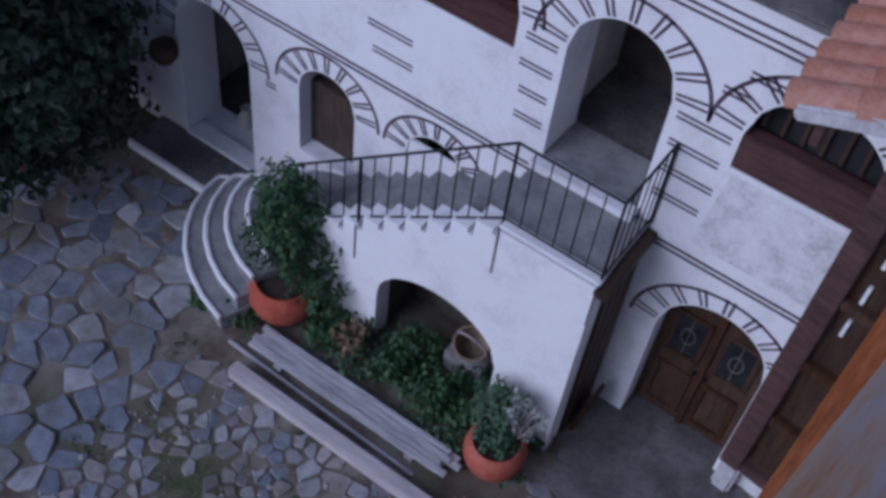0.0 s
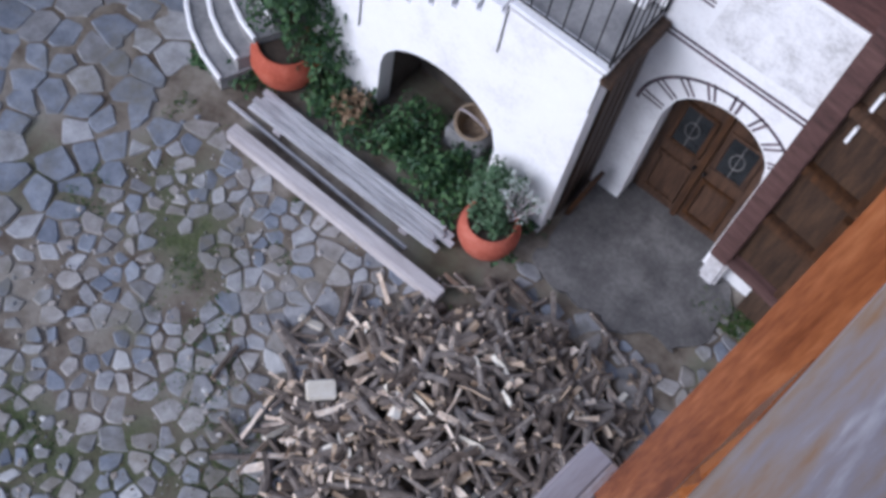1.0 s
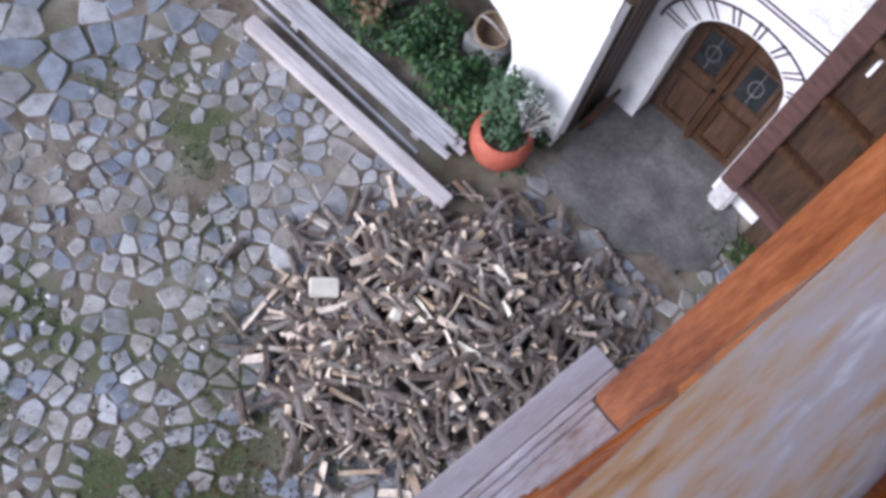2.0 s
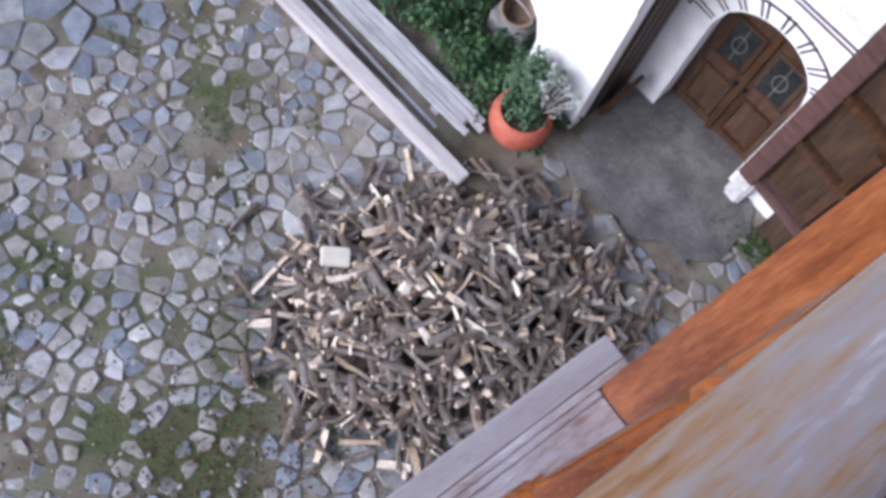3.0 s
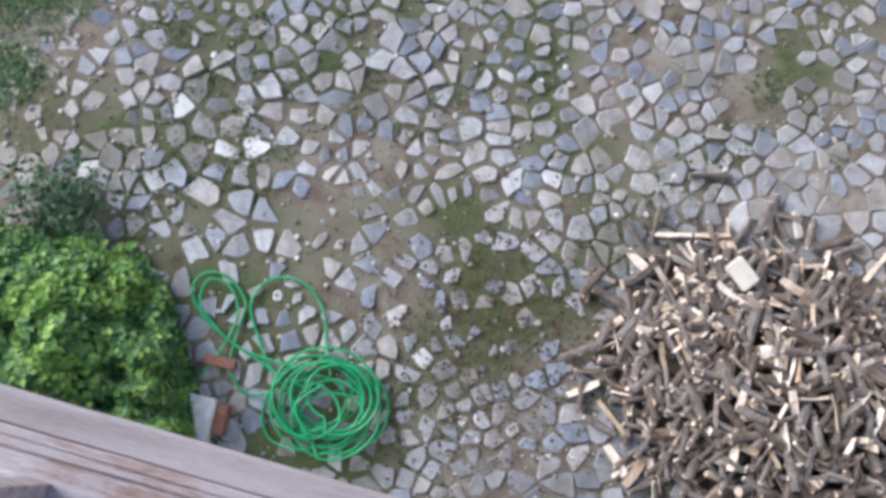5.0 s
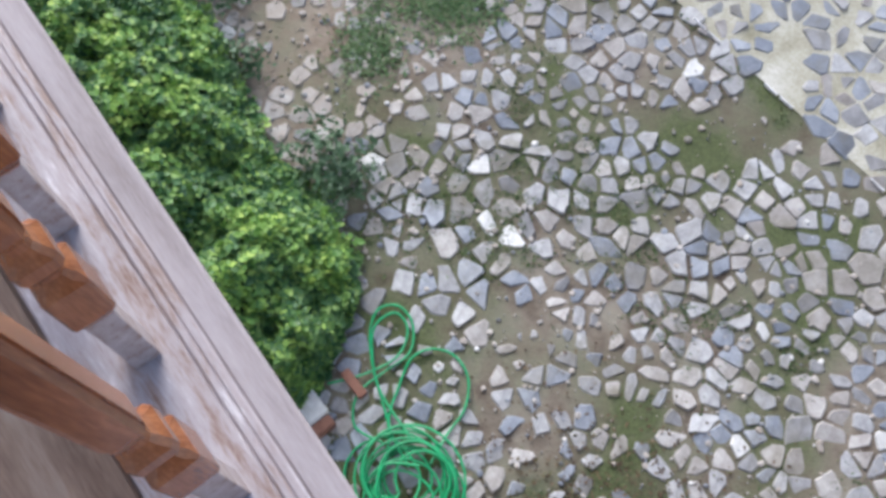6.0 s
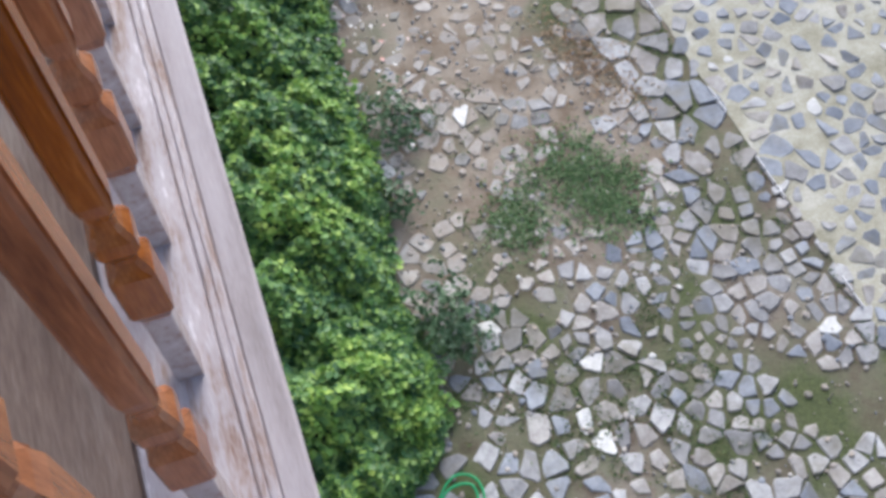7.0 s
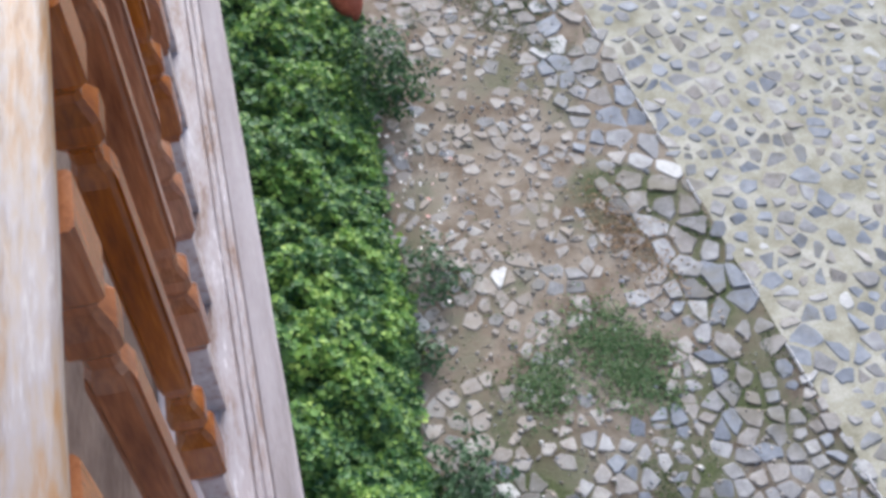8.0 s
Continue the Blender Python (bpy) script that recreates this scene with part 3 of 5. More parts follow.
# lower fan of curved steps
ZB = ZL - RISE * NST - 0.02
for k in range(6):
    z = ZB - k * (ZB / 6.0)
    r = 0.50 + 0.25 * k
    bm = bmesh.new()
    pts = [(XB + 0.1, YF - 0.01)]
    c = (XB + 0.02, YF - 0.40)
    pts += [(c[0] - r * math.sin(a) * 1.0, c[1] + 0.3 * math.cos(a) * 1.0 - 0.0 * r if math.cos(a) > 0 else c[1] + r * math.cos(a) * 0.82) for a in np.linspace(0.25, math.pi * 0.93, 14)]
    pts += [(XB + 0.1, YS + 0.24)]
    lo = [bm.verts.new((x, y, 0.0)) for x, y in pts]
    hi = [bm.verts.new((x, y, z)) for x, y in pts]
    bm.faces.new(hi)
    for i in range(len(pts)):
        bm.faces.new((lo[i], lo[(i + 1) % len(pts)], hi[(i + 1) % len(pts)], hi[i]))
    bmesh.ops.recalc_face_normals(bm, faces=bm.faces)
    part("curved_step", bm, M_STEP, stair, "curved grey stone step")
    bm = bmesh.new()
    tube(bm, [(x, y, z + 0.004) for x, y in pts[1:-1]], 0.028, 6)
    part("step_edge", bm, M_PLASTER, stair, "whitewashed nosing")
# end of the stair block towards the door: old boards and a doorway in shade
boxed("end_wall", (XR - 0.12, XR - 0.004, YS + 0.22, YF - 0.002, 0, ZL - 0.02), M_DARKWOOD, stair, "dark weathered boards", bev=0.01)
for k in range(4):
    y = YS + 0.26 + 0.15 * k
    boxed("board", (XR, XR + 0.025, y, y + 0.13, 0.02, ZL - 0.10 - 0.05 * (k % 2)), M_DARKWOOD, stair, bev=0.006)
boxed("corner_coping", (XR - 0.02, XR + 0.10, YS - 0.02, YF - 0.004, ZL - 0.12, ZL - 0.03), M_DARKWOOD, stair, "dark edge beam", bev=0.015)

# iron railing
rail = thing("stair_railing", "thin black iron railing with plain bars on the stair", "railing")


def bar(name, a, b, r=0.009, seg=6):
    bm = bmesh.new()
    tube(bm, [a, b], r, seg)
    return part(name, bm, M_IRON, rail)


YR = YS + 0.04
RH = 0.93
A, B, C, D = Vector((-4.85, YR, 0.98)), Vector((XM, YR, ZL + 0.04)), Vector((XR, YR, ZL + 0.04)), Vector((XR, YF - 0.02, ZL + 0.04))
up = Vector((0, 0, RH))
for a, b, n in ((A, B, 14), (B, C, 6), (C, D, 6)):
    ha, hb = (up * 0.86, up) if a is A else (up, up)
    bar("handrail", a + ha, b + hb, 0.013)
    bar("bottom_rail", a + Vector((0, 0, 0.06)), b + Vector((0, 0, 0.06)), 0.010)
    for k in range(1, n):
        f = k / n
        bar("upright", a.lerp(b, f) + Vector((0, 0, 0.06)), a.lerp(b, f) + ha.lerp(hb, f), 0.0075)
for p, drop in ((A, 0.30), (B, 0.62), (C, 0.55), (Vector((-4.0, YR, 1.60)), 0.50)):
    post = bar("post", p, p + up * (0.88 if p.x < -3 else 1), 0.014)
    bm = bmesh.new()
    tube(bm, [p + Vector((0, -0.02, 0.02)), p + Vector((0, -0.052, -0.04)), p + Vector((0, -0.052, -drop))], 0.006, 5)
    part("stay", bm, M_IRON, post, "thin iron stay on the wall")
bar("post", D, D + up, 0.016)

# ---- timber wall and small tiled roof beside the door ----
tim = thing("timber_wall", "brown timber-framed wall with recessed dark panels on a whitewashed footing", "wall")
tim.matrix_basis = pose(-0.13, 6.15, 0, 0, 0, -7)
boxed("footing", (0.02, 0.22, -0.05, 0.12, 0, 0.478), M_MORTAR, tim, "rough whitewashed stone footing", bev=0.03)
boxed("corner_post", (0.0, 0.20, -0.08, 0.10, 0.48, 5.5), M_REDWOOD, tim, "thick red-brown post", bev=0.012)
boxed("base_board", (0.522, 1.9, -0.03, 0.11, 0, 0.478), M_DARKWOOD, tim, "dark base board", bev=0.01)
boxed("sill_beam", (0.20, 1.9, -0.06, 0.10, 0.48, 0.62), M_REDWOOD, tim, bev=0.012)
boxed("backing", (0.2, 1.9, 0.04, 0.08, 0.55, 5.5), M_DARKWOOD, tim, bev=0)
for z in (1.35, 2.2, 3.05, 3.9, 4.75):
    boxed("crossbeam", (0.20, 1.9, -0.05, 0.045, z, z + 0.11), M_DOORWOOD, tim, bev=0.01)
for x in (0.74, 1.30, 1.82):
    for k in range(6):
        z = 0.62 + k * 0.85 + (0.0 if k == 0 else -0.12)
        boxed("stud", (x - 0.045, x + 0.045, -0.045, 0.045, max(0.62, z), min(5.5, z + 0.74)), M_DOORWOOD, tim, bev=0.008)
# white strips painted in as light that comes through gaps in the timber
for k in range(4):
    boxed("pale_wedge", (0.30, 0.33, 0.0, 0.042, 2.75 + 0.42 * k, 2.95 + 0.42 * k), M_PLASTER, tim, "white strip standing for light through a gap", bev=0.004)
roof = thing("tiled_roof", "small lean-to roof of terracotta barrel tiles bedded in white mortar", "roof")
RX0, RX1, RY0, RY1, RZ = -0.64, 1.6, 4.92, 6.18, 5.50
SL = 0.36
boxed("deck", (0, 2.45, RY0, RY1, -0.05, 0.0), M_DARKWOOD, roof, bev=0.005, m=pose(RX0, 0, RZ, 0, -math.degrees(math.atan(SL)), 0))
boxed("fascia", (RX0 + 0.10, RX0 + 0.16, RY0, RY1, RZ - 0.19, RZ - 0.04), M_REDWOOD, roof, "red-brown fascia board", bev=0.008)
boxed("mortar_bed", (-0.04, 2.4, RY0 - 0.03, RY0 + 0.05, -0.06, 0.05), M_MORTAR, roof, "white mortar edge", bev=0.02, m=pose(RX0, 0, RZ, 0, -math.degrees(math.atan(SL)), 0))
boxed("purlin", (0.15, 0.27, RY0 - 0.05, RY1, -0.18, -0.052), M_REDWOOD, roof, "red-brown purlin", bev=0.01, m=pose(RX0 + 0.55, 0, RZ + 0.2, 0, 0, 0))
tile_me = None
for j in range(6):
    for i in range(6):
        if tile_me is None:
            bm = bmesh.new()
            n = 8
            for (xa, ra), (xb, rb) in (((0.0, 0.118), (0.46, 0.100)),):
                for s in (1.0, 0.84):
                    for x, r in ((xa, ra), (xb, rb)):
                        for k in range(n + 1):
                            t = math.pi * k / n
                            bm.verts.new((x, -r * s * math.cos(t), r * s * math.sin(t)))
            bm.verts.ensure_lookup_table()
            V = bm.verts
            q = n + 1
            for k in range(n):
                bm.faces.new((V[k], V[k + 1], V[q + k + 1], V[q + k]))
                bm.faces.new((V[2 * q + k], V[3 * q + k], V[3 * q + k + 1], V[2 * q + k + 1]))
                bm.faces.new((V[k], V[2 * q + k], V[2 * q + k + 1], V[k + 1]))
            ob = part("roof_tile", bm, M_TILE, roof, smooth=True)
            tile_me = ob.data
        else:
            ob = new("roof_tile", tile_me)
            ob.parent = roof
        ob.matrix_basis = pose(RX0, 0, RZ, 0, -math.degrees(math.atan(SL)), 0) @ pose(-0.10 + i * 0.40, RY0 + 0.10 + j * 0.215, 0.015 + 0.012 * i, 0, -1.5, random.uniform(-2, 2))

# ---- the gallery from which one looks down ----
U = math.degrees(math.atan(0.1123))
GAL = pose(0.05, 0.72, 0, 0, 0, -U)          # local: x inwards, y along (negative: away from the corner), z up
ZG = 8.0
wall_east = thing("wall_east", "white plastered house wall below the wooden gallery", "wall", kind="structure", at=GAL)
boxed("plaster", (0.48, 5.0, -16.0, -0.35, -0.1, ZG - 0.14), M_PLASTER, wall_east, bev=0)
wall_back = thing("wall_corner", "plain plaster wall that closes the courtyard corner", "wall", kind="structure")
boxed("plaster", (1.9, 2.2, 0.9, 7.0, -0.1, 8.0), M_PLASTER_OLD, wall_back, bev=0)
gallery = thing("gallery_balustrade", "wooden gallery balustrade with turned square pine balusters and a weathered handrail", "balustrade", at=GAL)


def worn_board(name, x0, x1, y0, y1, z0, z1, material, label, bev=0.004, wobble=0.0014, seed=0.0):
    """A long board cut into short lengths, its edges slightly uneven."""
    bm = bmesh.new()
    sec = [(x0, z0), (x1, z0), (x1, z1 - bev), (x1 - bev, z1), (x0 + bev, z1), (x0, z1 - bev)]
    n = 90
    rings = []
    for k in range(n + 1):
        f = k / n
        y = y1 - (y1 - y0) * f ** 2.2
        rings.append([bm.verts.new((x + wobble * noise.noise(Vector((y * 9, x * 70, seed))), y, z + 0.6 * wobble * noise.noise(Vector((y * 7, z * 50, seed + 5))))) for x, z in sec])
    m = len(sec)
    for r, q in zip(rings, rings[1:]):
        for j in range(m):
            bm.faces.new((r[j], r[(j + 1) % m], q[(j + 1) % m], q[j]))
    bm.faces.new(rings[0][::-1])
    bm.faces.new(rings[-1])
    bmesh.ops.recalc_face_normals(bm, faces=bm.faces)
    return part(name, bm, material, gallery, label)


worn_board("outer_ledge", 0.0, 0.044, -14, 0.0, ZG - 0.030, ZG, M_LEDGE, "weathered grey-lilac ledge board")
worn_board("bead", 0.0435, 0.057, -14, -0.002, ZG - 0.03, ZG + 0.005, M_LEDGE_WORN, "peeling bead moulding", 0.003, 0.002, 2.0)
worn_board("bead", 0.0565, 0.069, -14, -0.064, ZG - 0.03, ZG + 0.004, M_LEDGE_WORN, "peeling bead moulding", 0.003, 0.002, 4.0)
worn_board("inner_ledge", 0.0685, 0.200, -14, -0.064, ZG - 0.05, ZG + 0.002, M_LEDGE_WORN, "peeling brown and white board", 0.004, 0.002, 6.0)
boxed("end_strip", (0.058, 0.200, -0.061, -0.003, ZG - 0.05, ZG - 0.001), M_LEDGE, gallery, "grey end board", bev=0.003)
boxed("edge_beam", (0.12, 0.50, -14, -0.01, ZG - 0.22, ZG - 0.052), M_DARKWOOD, gallery, bev=0.01)
floor_g = thing("floor", "brown boards of the gallery floor", "floor", kind="structure", at=GAL)
for k in range(9):
    boxed("plank", (0.203 + k * 0.16, 0.203 + k * 0.16 + 0.154, -14, -0.02, ZG - 0.05, ZG - 0.01), M_FLOORBOARD, floor_g, bev=0.004)
# handrail: a rounded weathered rail, moulded on its outer side, over a brown batten
bm = bmesh.new()
sec = [(0.102, 1.030), (0.158, 1.030), (0.168, 1.036), (0.171, 1.050), (0.163, 1.064), (0.146, 1.071), (0.118, 1.073), (0.104, 1.070), (0.101, 1.066), (0.096, 1.066), (0.089, 1.061), (0.088, 1.052), (0.092, 1.042)]
rings = []
for k in range(101):
    y = 0.0 - 14 * (k / 100) ** 2.0
    rings.append([bm.verts.new((x + 0.0016 * noise.noise(Vector((y * 6, x * 60, 1))), y, ZG + z + 0.0016 * noise.noise(Vector((y * 5, z * 60, 4))))) for x, z in sec])
for r, q in zip(rings, rings[1:]):
    for j in range(len(sec)):
        bm.faces.new((r[j], r[(j + 1) % len(sec)], q[(j + 1) % len(sec)], q[j]))
bm.faces.new(rings[0][::-1])
bm.faces.new(rings[-1])
bmesh.ops.recalc_face_normals(bm, faces=bm.faces)
part("handrail", bm, M_HANDRAIL, gallery, "thick sun-bleached handrail with brown knots", smooth=True)
boxed("under_rail", (0.142, 0.168, -14, -0.064, ZG + 0.960, ZG + 1.029), M_BALUSTER, gallery, "varnished brown batten", bev=0.006)
boxed("inner_rail", (0.174, 0.216, -14, -0.01, ZG + 0.975, ZG + 1.035), M_BALUSTER, gallery, "varnished brown inner rail", bev=0.010)
boxed("corner_post", (0.055, 0.150, -0.062, -0.003, ZG + 0.001, ZG + 1.029), M_BALUSTER, gallery, "square varnished newel", bev=0.005)


def baluster_mesh():
    """A slim foot, a square block, a small collar, a long chamfered shaft, and the same again at the top."""
    bm = bmesh.new()
    W, N, S = 0.0250, 0.0145, 0.0200
    low = [(0.0, 0.0170, 0.1), (0.150, 0.0165, 0.1), (0.190, 0.0175, 0.2), (0.206, W - 0.003, 0.3), (0.214, W, 0.25), (0.300, W, 0.25), (0.312, W - 0.005, 0.6), (0.322, N, 0.7),
           (0.330, N, 0.7), (0.340, W - 0.006, 0.6), (0.352, W - 0.002, 0.45), (0.374, W - 0.002, 0.45), (0.386, W - 0.008, 0.62), (0.396, N - 0.001, 0.7), (0.410, N - 0.001, 0.7), (0.424, S - 0.003, 0.6), (0.446, S, 0.66)]
    high = [(0.815, S, 0.66), (0.832, S - 0.003, 0.6), (0.842, N - 0.001, 0.7), (0.856, N - 0.001, 0.7), (0.866, W - 0.007, 0.6), (0.876, W - 0.002, 0.45), (0.898, W - 0.002, 0.45), (0.910, W - 0.007, 0.62),
            (0.918, N, 0.7), (0.928, N, 0.7), (0.938, W - 0.004, 0.4), (0.946, W, 0.25), (1.026, W, 0.25)]
    rings = []
    for z, w, c in low + high:
        e = w * (1 - c * 0.55)
        g = 0.0024 if 0.43 < z < 0.82 else 0.0
        ring = []
        for q in range(4):
            for px, py in ((w, -e), (w, e), (w - 0.12 * (w - e) - g, e + 0.12 * (w - e) - g), (e + 0.12 * (w - e) - g, w - 0.12 * (w - e) - g)):
                for _ in range(q):
                    px, py = -py, px
                ring.append(bm.verts.new((px, py, z)))
        rings.append(ring)
    for a, b in zip(rings, rings[1:]):
        for k in range(16):
            bm.faces.new((a[k], a[(k + 1) % 16], b[(k + 1) % 16], b[k])).material_index = 1 if b[0].co.z < 0.2 else 0
    bm.faces.new(rings[0][::-1])
    bm.faces.new(rings[-1])
    return bm


bal = part("baluster", baluster_mesh(), [M_BALUSTER, M_LEDGE_WORN], gallery)
PITCH, FIRST = 0.200, -0.333
bal.matrix_basis = pose(0.1130, FIRST, ZG + 0.002)
for k in range(1, 66):
    ob = new("baluster", bal.data)
    ob.parent = gallery
    ob.matrix_basis = pose(0.1130, FIRST - k * PITCH, ZG + 0.002, random.uniform(-0.3, 0.3), random.uniform(-0.2, 0.2), random.uniform(-3, 3))
wall_gal = thing("wall_gallery", "plain plaster wall behind the gallery", "wall", kind="structure", at=GAL)
boxed("plaster", (1.7, 1.9, -16, -0.05, ZG - 0.14, ZG + 2.6), M_PLASTER_OLD, wall_gal, bev=0)

# ---- concrete path to the door ----
bm = bmesh.new()
outline = [(-1.50, 6.70), (-1.50, 5.45), (-1.40, 5.15), (-1.05, 5.02), (-0.5, 4.98), (-0.1, 5.10), (0.22, 5.30), (0.36, 5.6), (0.35, 6.1), (0.05, 6.25), (0.05, 6.70)]
pts = []
for (xa, ya), (xb, yb) in zip(outline, outline[1:] + outline[:1]):
    for k in range(6):
        p = Vector((xa + (xb - xa) * k / 6, ya + (yb - ya) * k / 6, 0.0))
        pts.append(p + Vector((noise.noise(p * 4), noise.noise(p * 4 + Vector((9, 0, 0))), 0)) * 0.16)
f0 = bm.faces.new([bm.verts.new(p) for p in pts])
ex = bmesh.ops.extrude_face_region(bm, geom=[f0])
bmesh.ops.translate(bm, vec=(0, 0, 0.03), verts=[v for v in ex["geom"] if isinstance(v, bmesh.types.BMVert)])
bmesh.ops.recalc_face_normals(bm, faces=bm.faces)
tagged(part("pavement", bm, M_CONCRETE), "worn grey concrete path before the door", "path", kind="structure")

# ---- planting before the stair ----
beam = boxed("timber_beam", (-1.35, 1.35, -0.075, 0.075, 0, 0.15), M_TIMBER, bev=0.012)
beam.matrix_basis = pose(-3.18, 4.13, 0.0, 0, 0, 0.3)
tagged(beam, "long squared grey timber lying on the cobbles", "timber")
boards = thing("board_stack", "low stack of long whitewashed boards beside the timber", "boards", at=(-3.36, 4.60, 0, 0, 0, 0.6))
rng = np.random.default_rng(11)
boxed("bearer", (-0.9, -0.8, -0.17, 0.17, 0, 0.05), M_TIMBER, boards, bev=0.006)
boxed("bearer", (0.75, 0.85, -0.17, 0.17, 0, 0.05), M_TIMBER, boards, bev=0.006)
for k in range(4):
    for lay in range(2):
        y = -0.145 + k * 0.072
        o = rng.uniform(-0.10, 0.10)
        boxed("board", (-1.18 + o, 1.18 + o, y + 0.002, y + 0.068, 0.05 + lay * 0.03, 0.078 + lay * 0.03), M_BOARD, boards, bev=0.004, m=pose(0, 0, 0, 0, 0, rng.uniform(-0.25, 0.25)))
lath = boxed("lath", (-1.2, 1.2, -0.018, 0.018, 0, 0.03), M_BOARD, bev=0.004)
lath.matrix_basis = pose(-3.62, 4.36, 0.0, 0, 0, -1.0)
tagged(lath, "thin whitewashed lath lying beside the boards", "lath")


def pot(x, y, r, h, label, group="terracotta pots"):
    p = thing("plant_pot", label, "flower pot", group, at=(x, y, 0))
    bm = bmesh.new()
    lathe(bm, [(0.0, 0.0), (r * 0.6, 0.0), (r * 0.70, 0.02), (r * 0.90, h * 0.25), (r * 1.02, h * 0.5), (r * 1.03, h * 0.65), (r * 0.97, h * 0.82), (r * 0.86, h * 0.93), (r * 0.82, h * 0.95), (r * 0.84, h), (r * 0.78, h * 1.0), (r * 0.74, h * 0.9)], 36)
    part("bowl", bm, M_TERRA, p, smooth=True)
    bm = bmesh.new()
    lathe(bm, [(0.0, h * 0.90), (r * 0.4, h * 0.90), (r * 0.75, h * 0.905)], 24)
    part("soil", bm, M_SOIL, p)
    return p


def stems(bm, base, tips, r=0.008):
    for t in tips:
        b = Vector(base)
        t = Vector(t)
        tube(bm, [b, b.lerp(t, 0.5) + Vector((0, 0, 0.06)), t], r, 5)


pot(-4.66, 5.06, 0.36, 0.52, "wide round terracotta pot holding a leafy bush")
pot(-1.90, 4.93, 0.30, 0.46, "round terracotta pot with herbs and a pale dried plant")
rng = np.random.default_rng(21)
bush = thing("potted_bush", "dense dark green leafy bush growing in the pot", "bush", at=(-4.72, 5.16, 0.48))
bm = bmesh.new()
stems(bm, (0, 0, 0.0), [(rng.uniform(-.25, .25), rng.uniform(-.2, .25), rng.uniform(.5, 1.0)) for _ in range(14)], 0.012)
part("stem", bm, M_DARKWOOD, bush)
pl = blob(2800, (0.0, 0.08, 0.58), (0.42, 0.36, 0.52), rng, 0.4) + blob(900, (-0.05, 0.12, 1.05), (0.26, 0.26, 0.35), rng, 0.5) + blob(700, (0.42, 0.05, 0.05), (0.25, 0.25, 0.3), rng, 0.5)
leaves("foliage", pl, 0.032, M_SHRUB, bush, seed=5)
herb = thing("potted_herb", "leafy green herbs growing in the pot", "plant", at=(-1.98, 5.03, 0.41))
bm = bmesh.new()
stems(bm, (0, 0, 0), [(rng.uniform(-.25, .2), rng.uniform(-.15, .25), rng.uniform(.25, .55)) for _ in range(12)], 0.006)
part("stem", bm, M_DARKWOOD, herb)
leaves("foliage", blob(1300, (-0.04, 0.06, 0.22), (0.24, 0.20, 0.32), rng, 0.5) + blob(420, (0.08, -0.08, 0.05), (0.20, 0.18, 0.13), rng, 0.4), 0.03, M_HERB, herb, seed=6)
pale = thing("dried_plant", "pale silvery dried plant with thin twigs", "plant", at=(-1.78, 5.04, 0.41))
bm = bmesh.new()
tips = [(rng.uniform(-.15, .22), rng.uniform(-.1, .15), rng.uniform(.35, .66)) for _ in range(16)]
stems(bm, (0, 0, 0), tips, 0.005)
part("twig", bm, M_TIMBER, pale)
leaves("foliage", [pp for t in tips for pp in blob(13, t, (0.05, 0.05, 0.05), rng, 0.3)], 0.022, M_PALE, pale, seed=7)
# low plants in the bed
bed = thing("flower_bed", "low green plants and grass in the bed before the stair", "plants", kind="stuff")
pl = []
for k in range(46):
    x, y = rng.uniform(-5.1, -1.55), rng.uniform(4.82, 5.36)
    pl += blob(60, (x, y, 0.06), (0.16, 0.14, 0.16 + 0.10 * rng.random()), rng, 0.5, -0.1)
for k in range(22):
    pl += blob(70, (rng.uniform(-3.5, -2.2), rng.uniform(5.0, 5.6), 0.10), (0.15, 0.15, 0.26), rng, 0.5, -0.1)
for k in range(10):
    pl += blob(60, (rng.uniform(-5.4, -4.6), rng.uniform(4.55, 4.95), 0.04), (0.16, 0.14, 0.14), rng, 0.5, -0.1)
leaves("foliage", pl, 0.035, M_SHRUB, bed, seed=8)
leaves("dry_foliage", [q for k in range(7) for q in blob(50, (rng.uniform(-3.95, -3.6), rng.uniform(5.0, 5.3), 0.12), (0.12, 0.12, 0.2), rng, 0.4, -0.1)], 0.03, M_DRY, bed, "orange-brown dry leaves", seed=9)
# wicker basket in the recess
basket = thing("wicker_basket", "round wicker basket with a bent handle in the recess", "basket", at=(-2.72, 5.70, 0.31, 18, 6, 0))
bm = bmesh.new()
lathe(bm, [(0.0, 0.0), (0.13, 0.0), (0.17, 0.12), (0.18, 0.22), (0.165, 0.22), (0.15, 0.12), (0.11, 0.02), (0, 0.02)], 24)
basket_body = part("body", bm, M_WICKER, basket)
bm = bmesh.new()
tube(bm, [(0.18 * math.cos(a), 0.18 * math.sin(a), 0.22) for a in np.linspace(0, 2 * math.pi, 25)], 0.018, 6)
part("rim", bm, M_WICKER, basket_body)
bm = bmesh.new()
tube(bm, [(0.18 * math.cos(a), 0, 0.22 + 0.17 * math.sin(a)) for a in np.linspace(0, math.pi, 13)], 0.013, 6)
part("handle", bm, M_LEDGE, basket, "pale bent handle")
stool = boxed("stone_block", (-2.94, -2.50, 5.52, 5.90, 0, 0.30), M_STEP, bev=0.02)
tagged(stool, "rough grey stone block under the basket", "stone")
